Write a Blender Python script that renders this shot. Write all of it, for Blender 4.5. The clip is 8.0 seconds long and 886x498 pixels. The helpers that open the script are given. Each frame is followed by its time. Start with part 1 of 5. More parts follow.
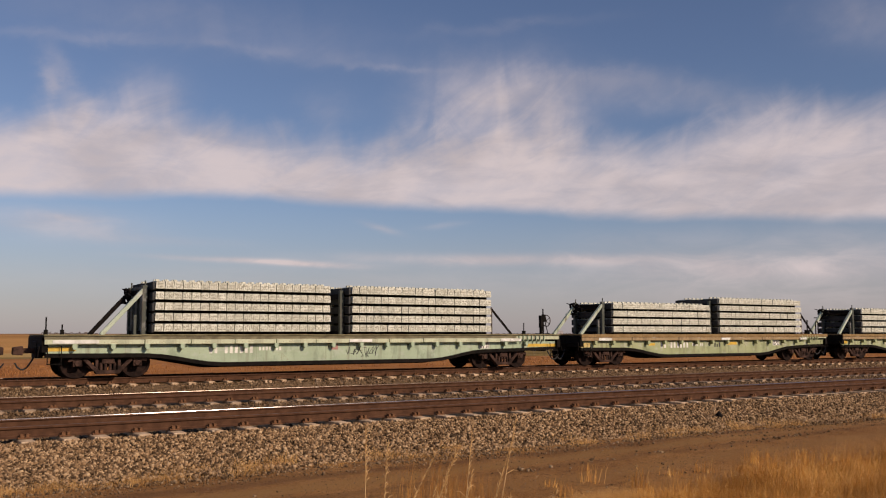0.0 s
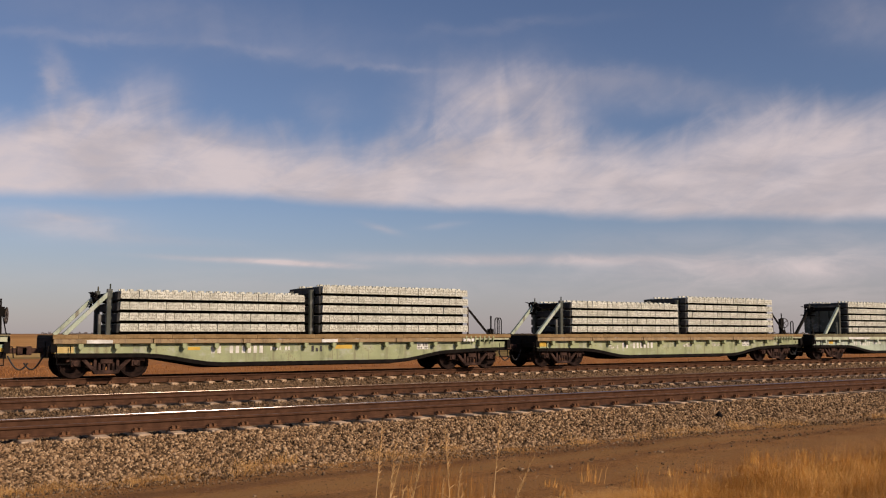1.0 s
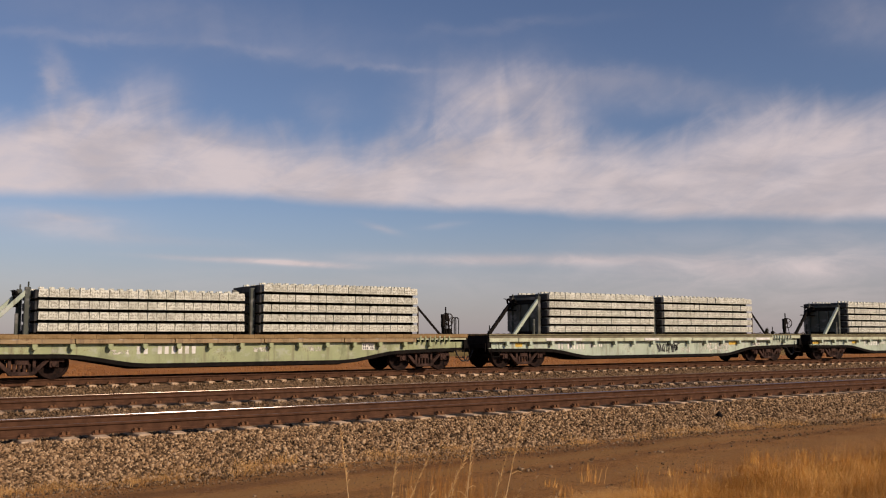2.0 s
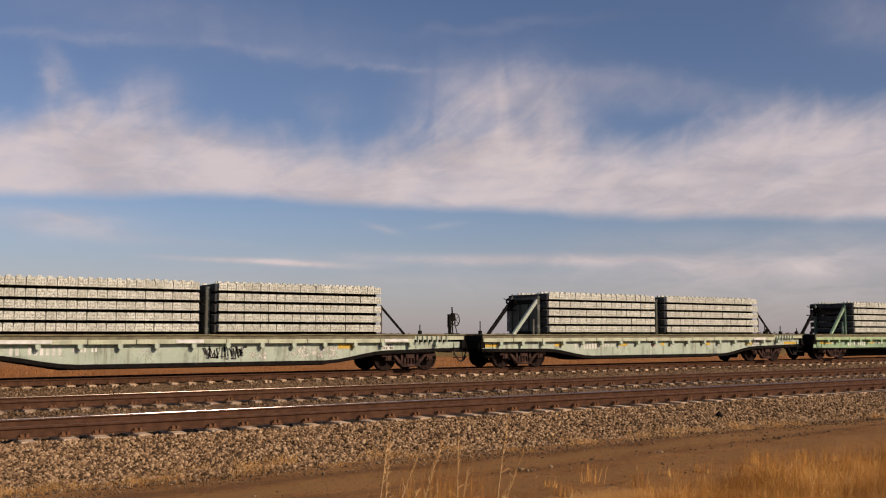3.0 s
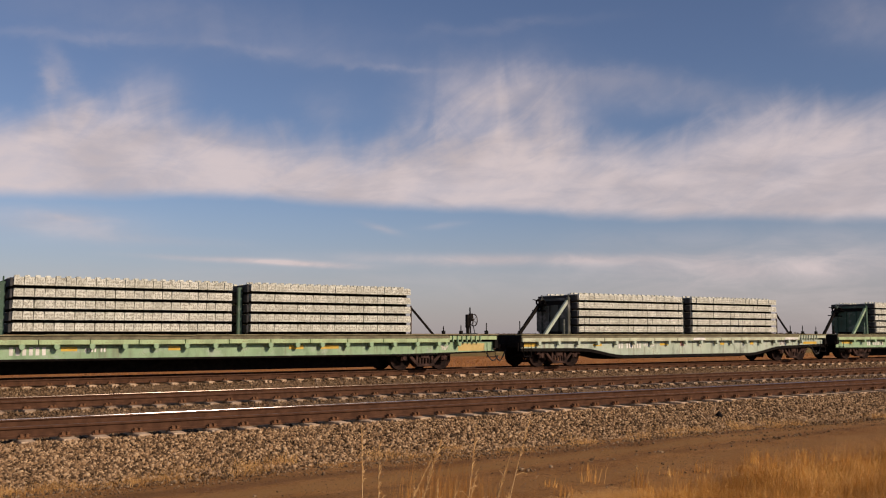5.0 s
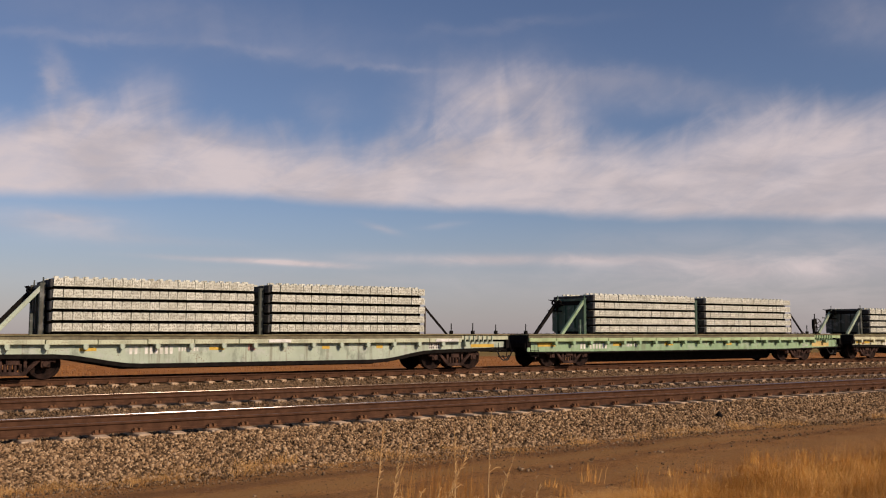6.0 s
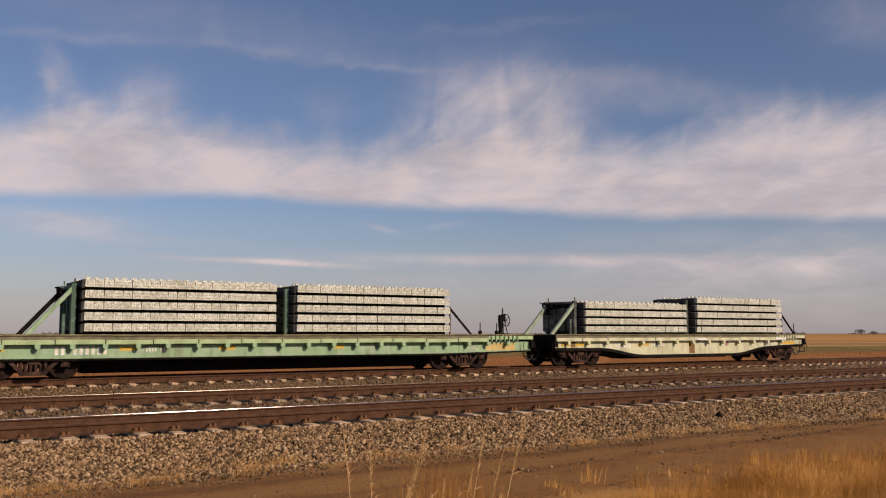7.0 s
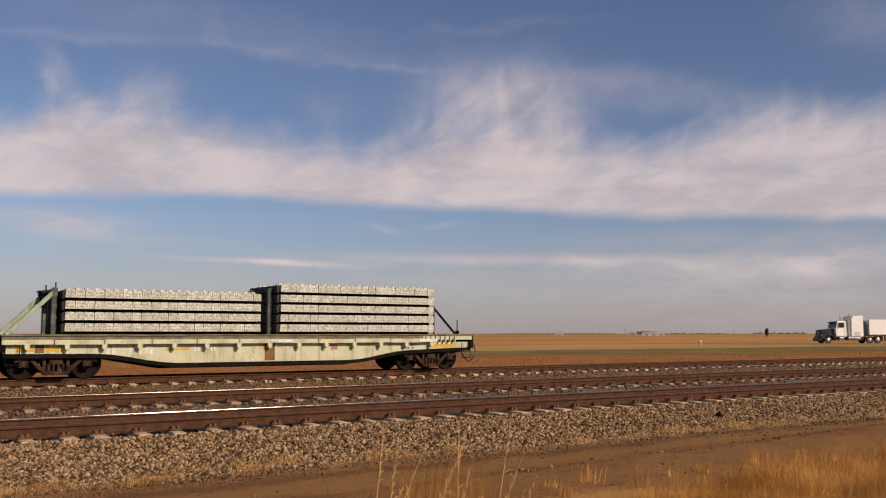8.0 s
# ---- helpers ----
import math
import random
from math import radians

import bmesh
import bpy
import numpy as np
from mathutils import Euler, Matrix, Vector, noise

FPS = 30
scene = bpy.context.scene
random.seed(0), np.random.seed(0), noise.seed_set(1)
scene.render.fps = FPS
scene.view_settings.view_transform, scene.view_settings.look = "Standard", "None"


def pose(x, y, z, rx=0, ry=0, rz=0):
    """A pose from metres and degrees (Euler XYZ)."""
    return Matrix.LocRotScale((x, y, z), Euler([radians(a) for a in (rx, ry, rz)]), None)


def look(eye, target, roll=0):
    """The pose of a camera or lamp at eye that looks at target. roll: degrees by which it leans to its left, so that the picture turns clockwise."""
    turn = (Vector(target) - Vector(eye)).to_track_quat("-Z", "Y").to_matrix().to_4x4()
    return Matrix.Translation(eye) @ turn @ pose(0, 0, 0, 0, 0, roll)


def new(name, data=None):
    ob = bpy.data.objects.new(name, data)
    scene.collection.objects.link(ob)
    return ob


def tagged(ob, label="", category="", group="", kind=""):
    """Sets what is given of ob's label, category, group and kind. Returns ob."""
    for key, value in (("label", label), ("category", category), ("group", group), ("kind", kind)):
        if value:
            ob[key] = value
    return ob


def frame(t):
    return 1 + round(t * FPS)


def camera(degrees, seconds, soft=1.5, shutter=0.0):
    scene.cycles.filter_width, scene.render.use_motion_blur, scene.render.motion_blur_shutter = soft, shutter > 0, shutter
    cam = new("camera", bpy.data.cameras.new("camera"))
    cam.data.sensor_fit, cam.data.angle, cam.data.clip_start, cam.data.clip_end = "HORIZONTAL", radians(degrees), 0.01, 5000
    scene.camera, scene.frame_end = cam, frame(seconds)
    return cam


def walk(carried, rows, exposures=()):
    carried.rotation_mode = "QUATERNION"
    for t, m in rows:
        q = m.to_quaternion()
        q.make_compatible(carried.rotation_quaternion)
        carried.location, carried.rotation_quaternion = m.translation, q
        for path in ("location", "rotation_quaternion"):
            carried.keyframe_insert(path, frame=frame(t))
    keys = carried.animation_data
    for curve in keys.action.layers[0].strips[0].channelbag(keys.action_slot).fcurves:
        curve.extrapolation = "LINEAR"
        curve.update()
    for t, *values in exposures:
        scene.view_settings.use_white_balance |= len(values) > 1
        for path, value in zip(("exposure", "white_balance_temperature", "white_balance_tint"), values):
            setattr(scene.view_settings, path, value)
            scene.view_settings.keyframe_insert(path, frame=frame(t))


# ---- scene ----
EYE = Vector((0.0, 0.0, 1.341))
YAW, PITCH = radians(32.63), radians(5.41)
AIM = EYE + Vector((math.sin(YAW) * math.cos(PITCH), math.cos(YAW) * math.cos(PITCH), math.sin(PITCH)))
cam = camera(52.82, 8.0, soft=1.15)
walk(cam, [(0.0, look(EYE, AIM)), (8.0, look(EYE, AIM))], exposures=[(0.0, -0.22, 7050, 24), (8.0, -0.22, 7050, 24)])

# ---- world, sun ----
SUN_TO = Vector((0.29, -0.81, 0.50)).normalized()
SUN_EL = math.asin(SUN_TO.z)
SUN_AZ = math.atan2(SUN_TO.x, SUN_TO.y)


class Nodes:
    """Short hand for node trees."""

    def __init__(self, tree):
        self.tree = tree

    def add(self, kind, operation=None, clamp=False):
        n = self.tree.nodes.new(kind)
        if operation:
            n.operation = operation
            n.use_clamp = clamp
        return n

    def plug(self, value, socket):
        if isinstance(value, bpy.types.NodeSocket):
            self.tree.links.new(value, socket)
        elif value is not None:
            socket.default_value = value

    def math(self, op, a, b=None, c=None, clamp=False):
        n = self.add("ShaderNodeMath", op, clamp)
        for value, socket in zip((a, b, c), n.inputs):
            self.plug(value, socket)
        return n.outputs[0]

    def noise(self, vector, scale, detail=3.0, rough=0.55, distort=0.0):
        n = self.add("ShaderNodeTexNoise")
        self.plug(vector, n.inputs["Vector"])
        n.inputs["Scale"].default_value = scale
        n.inputs["Detail"].default_value = detail
        n.inputs["Roughness"].default_value = rough
        n.inputs["Distortion"].default_value = distort
        return n.outputs["Fac"]

    def stretch(self, vector, scale, offset=(0, 0, 0)):
        n = self.add("ShaderNodeMapping")
        self.plug(vector, n.inputs["Vector"])
        n.inputs["Scale"].default_value = scale
        self.plug(offset, n.inputs["Location"])
        return n.outputs[0]

    def ramp(self, value, lo, hi, a=0.0, b=1.0, smooth=True):
        n = self.add("ShaderNodeMapRange")
        n.interpolation_type = "SMOOTHSTEP" if smooth else "LINEAR"
        self.plug(value, n.inputs[0])
        n.inputs[1].default_value, n.inputs[2].default_value = lo, hi
        n.inputs[3].default_value, n.inputs[4].default_value = a, b
        return n.outputs[0]

    def mix(self, factor, a, b, blend="MIX"):
        n = self.add("ShaderNodeMix")
        n.data_type, n.blend_type = "RGBA", blend
        self.plug(factor, n.inputs[0])
        for value, socket in ((a, n.inputs[6]), (b, n.inputs[7])):
            self.plug((*value, 1.0) if isinstance(value, tuple) else value, socket)
        return n.outputs[2]


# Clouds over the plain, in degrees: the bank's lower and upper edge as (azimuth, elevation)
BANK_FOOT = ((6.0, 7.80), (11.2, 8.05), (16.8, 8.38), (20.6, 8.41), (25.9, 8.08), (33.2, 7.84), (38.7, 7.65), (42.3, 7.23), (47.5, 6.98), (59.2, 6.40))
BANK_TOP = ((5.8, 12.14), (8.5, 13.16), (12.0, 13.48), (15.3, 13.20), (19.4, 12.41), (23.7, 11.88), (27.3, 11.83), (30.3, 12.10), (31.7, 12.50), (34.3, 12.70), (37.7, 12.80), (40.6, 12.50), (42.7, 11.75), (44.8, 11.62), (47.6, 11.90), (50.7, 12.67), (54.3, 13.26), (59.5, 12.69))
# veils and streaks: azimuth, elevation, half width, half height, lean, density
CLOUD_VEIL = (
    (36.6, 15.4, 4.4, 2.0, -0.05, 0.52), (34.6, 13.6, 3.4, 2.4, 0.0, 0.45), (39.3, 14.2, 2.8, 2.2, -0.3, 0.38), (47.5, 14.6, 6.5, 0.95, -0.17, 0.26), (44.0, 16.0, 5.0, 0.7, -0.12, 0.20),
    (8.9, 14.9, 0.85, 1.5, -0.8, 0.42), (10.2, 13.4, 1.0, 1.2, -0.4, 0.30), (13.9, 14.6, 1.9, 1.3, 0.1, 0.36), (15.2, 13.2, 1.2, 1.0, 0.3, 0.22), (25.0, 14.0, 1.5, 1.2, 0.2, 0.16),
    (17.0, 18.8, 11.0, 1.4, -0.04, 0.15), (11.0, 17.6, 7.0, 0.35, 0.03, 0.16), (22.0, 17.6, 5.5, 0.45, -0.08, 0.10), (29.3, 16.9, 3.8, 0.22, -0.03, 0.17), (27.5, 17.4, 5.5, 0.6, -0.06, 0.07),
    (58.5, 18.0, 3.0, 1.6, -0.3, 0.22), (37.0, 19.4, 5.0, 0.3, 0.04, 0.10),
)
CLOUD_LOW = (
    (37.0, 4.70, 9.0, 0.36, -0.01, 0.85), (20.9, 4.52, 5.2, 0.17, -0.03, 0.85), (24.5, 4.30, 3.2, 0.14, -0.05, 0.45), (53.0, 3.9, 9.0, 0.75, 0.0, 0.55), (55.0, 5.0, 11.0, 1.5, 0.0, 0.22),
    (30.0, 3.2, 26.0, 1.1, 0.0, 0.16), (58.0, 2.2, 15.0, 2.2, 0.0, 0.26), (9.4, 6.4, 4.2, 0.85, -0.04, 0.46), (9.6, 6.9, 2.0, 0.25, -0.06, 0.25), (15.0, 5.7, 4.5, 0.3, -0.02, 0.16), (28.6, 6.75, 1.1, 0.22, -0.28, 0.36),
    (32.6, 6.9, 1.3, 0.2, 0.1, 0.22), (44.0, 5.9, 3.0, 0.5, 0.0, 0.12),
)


def build_world():
    w = bpy.data.worlds.new("prairie sky")
    w.use_nodes = True
    scene.world = w
    t = Nodes(w.node_tree)
    w.node_tree.nodes.clear()
    sky = t.add("ShaderNodeTexSky")
    sky.sky_type, sky.sun_disc = "NISHITA", False
    sky.sun_elevation, sky.sun_rotation = SUN_EL, SUN_AZ
    sky.air_density, sky.dust_density, sky.ozone_density = 1.0, 0.4, 4.0
    way = t.add("ShaderNodeTexCoord").outputs["Generated"]
    axis = t.add("ShaderNodeSeparateXYZ")
    t.plug(way, axis.inputs[0])
    deg = 180 / math.pi
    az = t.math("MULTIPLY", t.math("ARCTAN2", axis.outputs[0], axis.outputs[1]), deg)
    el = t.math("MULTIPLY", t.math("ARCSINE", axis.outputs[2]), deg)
    flat = t.add("ShaderNodeCombineXYZ")
    t.plug(az, flat.inputs[0]), t.plug(el, flat.inputs[1])
    flat = flat.outputs[0]
    bend_a = t.math("SUBTRACT", t.noise(t.stretch(flat, (0.30, 0.42, 1)), 1.0, 5.0, 0.6), 0.5)
    bend_b = t.math("SUBTRACT", t.noise(t.stretch(flat, (0.16, 0.26, 1), (40, 9, 0)), 1.0, 6.0, 0.6, 0.4), 0.5)
    az_w = t.math("MULTIPLY_ADD", bend_a, 3.6, az)
    el_w = t.math("MULTIPLY_ADD", bend_b, 2.4, el)

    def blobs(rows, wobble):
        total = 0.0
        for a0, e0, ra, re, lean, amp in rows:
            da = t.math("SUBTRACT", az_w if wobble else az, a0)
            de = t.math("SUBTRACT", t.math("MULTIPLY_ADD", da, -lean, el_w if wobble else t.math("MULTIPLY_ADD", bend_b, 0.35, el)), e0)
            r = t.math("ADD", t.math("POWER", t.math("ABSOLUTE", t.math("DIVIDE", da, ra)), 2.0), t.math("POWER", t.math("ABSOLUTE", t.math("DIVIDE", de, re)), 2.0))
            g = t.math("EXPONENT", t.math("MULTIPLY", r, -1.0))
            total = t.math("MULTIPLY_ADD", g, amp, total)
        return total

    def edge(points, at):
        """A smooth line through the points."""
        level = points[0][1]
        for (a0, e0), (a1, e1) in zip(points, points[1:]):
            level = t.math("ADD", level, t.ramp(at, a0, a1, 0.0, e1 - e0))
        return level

    fibre = t.noise(t.stretch(flat, (0.22, 0.75, 1), (7, 3, 0)), 1.0, 8.0, 0.62, 0.6)
    rising = t.add("ShaderNodeCombineXYZ")
    t.plug(t.math("ADD", t.math("MULTIPLY", az, 0.12), t.math("MULTIPLY", el, 0.08)), rising.inputs[0])
    t.plug(t.math("SUBTRACT", t.math("MULTIPLY", el, 0.42), t.math("MULTIPLY", az, 0.25)), rising.inputs[1])
    comb = t.noise(rising.outputs[0], 1.0, 6.0, 0.58, 0.7)
    wisp = t.noise(t.stretch(flat, (0.42, 0.20, 1), (2, 11, 0)), 1.0, 4.0, 0.5, 0.8)
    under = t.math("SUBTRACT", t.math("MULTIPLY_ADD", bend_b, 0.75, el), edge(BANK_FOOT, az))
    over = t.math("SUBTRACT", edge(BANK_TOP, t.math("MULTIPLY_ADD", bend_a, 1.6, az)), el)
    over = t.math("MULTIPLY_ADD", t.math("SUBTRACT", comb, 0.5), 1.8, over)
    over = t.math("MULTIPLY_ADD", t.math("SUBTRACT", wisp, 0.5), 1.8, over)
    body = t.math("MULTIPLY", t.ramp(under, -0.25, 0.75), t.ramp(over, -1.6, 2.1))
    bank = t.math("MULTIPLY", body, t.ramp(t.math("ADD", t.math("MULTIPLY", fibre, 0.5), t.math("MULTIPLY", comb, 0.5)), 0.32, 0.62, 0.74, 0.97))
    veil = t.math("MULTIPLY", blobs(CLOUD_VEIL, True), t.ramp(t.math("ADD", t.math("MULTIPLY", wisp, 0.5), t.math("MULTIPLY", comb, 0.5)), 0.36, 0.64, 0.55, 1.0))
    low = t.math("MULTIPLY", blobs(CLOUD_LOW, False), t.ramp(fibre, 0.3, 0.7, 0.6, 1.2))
    # the rest of the sky, away from the bank: thin scattered cirrus
    rest = t.math("MULTIPLY", t.ramp(t.noise(way, 3.0, 6.0, 0.6, 0.8), 0.5, 0.75), t.math("MULTIPLY", t.ramp(el, 22.0, 40.0), 0.5))
    cover = t.math("ADD", t.math("ADD", bank, veil), t.math("ADD", low, rest), clamp=True)
    haze = t.ramp(el, -1.0, 9.0, 0.62, 0.0)
    base = t.mix(haze, t.mix(1.0, sky.outputs[0], (0.835, 0.865, 0.905), "MULTIPLY"), (3.70, 3.60, 4.02))
    puff = t.noise(t.stretch(flat, (0.12, 0.30, 1), (17, 5, 0)), 1.0, 5.0, 0.5, 0.5)
    tone = t.mix(t.ramp(t.math("ADD", t.math("MULTIPLY", puff, 0.75), t.math("MULTIPLY", fibre, 0.25)), 0.36, 0.62), (5.7, 5.55, 5.65), (7.2, 6.9, 6.85))
    col = t.mix(t.math("MULTIPLY", cover, 0.93), base, tone)
    bg = t.add("ShaderNodeBackground")
    t.plug(col, bg.inputs[0])
    bg.inputs[1].default_value = 0.1
    out = t.add("ShaderNodeOutputWorld")
    t.plug(bg.outputs[0], out.inputs[0])


build_world()
sun = new("sun", bpy.data.lights.new("sun", "SUN"))
sun.data.energy, sun.data.angle, sun.data.color = 4.4, radians(0.53), (1.0, 0.88, 0.69)
sun.matrix_world = look((20, -40, 40), Vector((20, -40, 40)) - SUN_TO)


# ---- materials ----
def material(name, rough=0.8, metal=0.0):
    m = bpy.data.materials.new(name)
    m.use_nodes = True
    t = Nodes(m.node_tree)
    shader = m.node_tree.nodes["Principled BSDF"]
    shader.inputs["Roughness"].default_value, shader.inputs["Metallic"].default_value = rough, metal
    if rough >= 0.75:
        shader.inputs["Specular IOR Level"].default_value = 0.12
    place = t.add("ShaderNodeTexCoord").outputs["Object"]
    return m, t, shader, place


def bump(t, shader, height, strength=0.4, distance=0.02):
    b = t.add("ShaderNodeBump")
    b.inputs["Strength"].default_value, b.inputs["Distance"].default_value = strength, distance
    t.plug(height, b.inputs["Height"])
    t.plug(b.outputs[0], shader.inputs["Normal"])


def chance(t):
    return t.add("ShaderNodeObjectInfo").outputs["Random"]


def plain(name, a, b, scale=6.0, rough=0.8, metal=0.0, relief=0.3, distance=0.01, vary=0.1):
    """Two tones broken up by noise at two scales, with fine relief."""
    m, t, shader, place = material(name, rough, metal)
    big = t.noise(place, scale, 4.0)
    fine = t.noise(place, scale * 9, 3.0, 0.65)
    f = t.ramp(t.math("ADD", t.math("MULTIPLY", big, 0.65), t.math("MULTIPLY", fine, 0.35)), 0.35, 0.65)
    t.plug(t.mix(f, a, b), shader.inputs["Base Color"])
    t.plug(t.ramp(fine, 0.3, 0.7, max(rough - vary, 0.05), min(rough + vary, 1.0)), shader.inputs["Roughness"])
    bump(t, shader, fine, relief, distance)
    return m


def car_paint(name, paint, grime=(0.13, 0.085, 0.055), wear=0.5):
    """Faded railcar enamel with dust, rust streaks running down and scuffed patches."""
    m, t, shader, place = material(name, 0.62)
    blot = t.noise(place, 0.9, 5.0, 0.62)
    streak = t.noise(t.stretch(place, (5.5, 5.5, 0.35)), 1.0, 4.0, 0.6)
    fine = t.noise(place, 24.0, 3.0, 0.7)
    faded = tuple(min(1.0, c * 1.18 + 0.03) for c in paint)
    col = t.mix(t.ramp(blot, 0.35, 0.68), paint, faded)
    dirt = t.math("MULTIPLY", t.ramp(streak, 0.50, 0.72), wear)
    col = t.mix(dirt, col, grime)
    chalk = t.math("MULTIPLY", t.ramp(t.noise(t.stretch(place, (1.6, 1.6, 2.8), (9, 0, 4)), 1.0, 6.0, 0.68), 0.51, 0.66), wear)
    col = t.mix(chalk, col, tuple(min(1.0, 0.5 * v + 0.28) for v in paint))
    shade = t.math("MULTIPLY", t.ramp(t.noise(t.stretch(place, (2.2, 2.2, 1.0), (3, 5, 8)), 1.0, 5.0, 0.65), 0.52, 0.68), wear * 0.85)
    col = t.mix(shade, col, tuple(v * 0.42 for v in paint))
    spots = t.math("MULTIPLY", t.ramp(t.math("ADD", t.math("MULTIPLY", blot, 0.5), t.math("MULTIPLY", fine, 0.5)), 0.565, 0.64), wear)
    col = t.mix(spots, col, (0.16, 0.075, 0.04))
    t.plug(col, shader.inputs["Base Color"])
    t.plug(t.ramp(blot, 0.3, 0.7, 0.5, 0.8), shader.inputs["Roughness"])
    bump(t, shader, fine, 0.25, 0.006)
    return m


def concrete(name):
    """Precast concrete, pocked and stained, each tie with its own pattern."""
    m, t, shader, place = material(name, 0.92)
    r = chance(t)
    shift = t.add("ShaderNodeCombineXYZ")
    t.plug(t.math("MULTIPLY", r, 31.0), shift.inputs[0]), t.plug(t.math("MULTIPLY", r, 77.0), shift.inputs[2])
    own = t.stretch(place, (1, 1, 1), shift.outputs[0])
    fine = t.noise(own, 26.0, 4.0, 0.7)
    pits = t.noise(own, 19.0, 4.0, 0.62)
    blot = t.noise(own, 11.0, 4.0, 0.6)
    col = t.mix(r, (0.545, 0.555, 0.465), (0.705, 0.715, 0.610))
    col = t.mix(t.ramp(blot, 0.50, 0.64, 0.0, 0.5), col, (0.30, 0.285, 0.22))
    col = t.mix(t.ramp(pits, 0.51, 0.60, 0.0, 0.7), col, (0.21, 0.205, 0.155))
    t.plug(col, shader.inputs["Base Color"])
    bump(t, shader, fine, 0.5, 0.012)
    return m


def rock(name, a, b, c):
    """Crushed stone: every piece its own tone, dusty."""
    m, t, shader, place = material(name, 0.95)
    r = t.add("ShaderNodeNewGeometry").outputs["Random Per Island"]
    col = t.mix(t.ramp(r, 0.12, 0.6, smooth=False), a, b)
    col = t.mix(t.ramp(r, 0.66, 1.0, smooth=False), col, c)
    col = t.mix(t.ramp(t.noise(place, 22.0, 3.0), 0.4, 0.7, 0.0, 0.3), col, (0.17, 0.095, 0.042))
    t.plug(col, shader.inputs["Base Color"])
    bump(t, shader, t.noise(place, 60.0, 3.0), 0.4, 0.01)
    return m


def blade(name, a, b, c):
    """Dry grass: tone by blade."""
    m, t, shader, place = material(name, 0.85)
    r = t.add("ShaderNodeNewGeometry").outputs["Random Per Island"]
    col = t.mix(t.ramp(r, 0.0, 0.7, smooth=False), a, b)
    col = t.mix(t.ramp(r, 0.78, 1.0, smooth=False), col, c)
    big = t.noise(place, 1.1, 5.0, 0.62)
    col = t.mix(t.ramp(big, 0.45, 0.62, 0.0, 0.6), col, tuple(v * 0.55 for v in a))
    col = t.mix(t.ramp(big, 0.32, 0.46, 0.5, 0.0), col, c)
    t.plug(col, shader.inputs["Base Color"])
    shader.inputs["Subsurface Weight"].default_value = 0.0
    return m


def stencil(name, a, b, bare=0.30, full=0.44):
    """Stencil paint that has flaked away in places and lets the car's paint through."""
    m, t, shader, place = material(name, 0.75)
    worn = t.noise(place, 7.0, 6.0, 0.7)
    t.plug(t.mix(t.ramp(t.noise(place, 3.0, 4.0), 0.35, 0.65), a, b), shader.inputs["Base Color"])
    t.plug(t.ramp(worn, bare, full, 0.05, 1.0), shader.inputs["Alpha"])
    return m


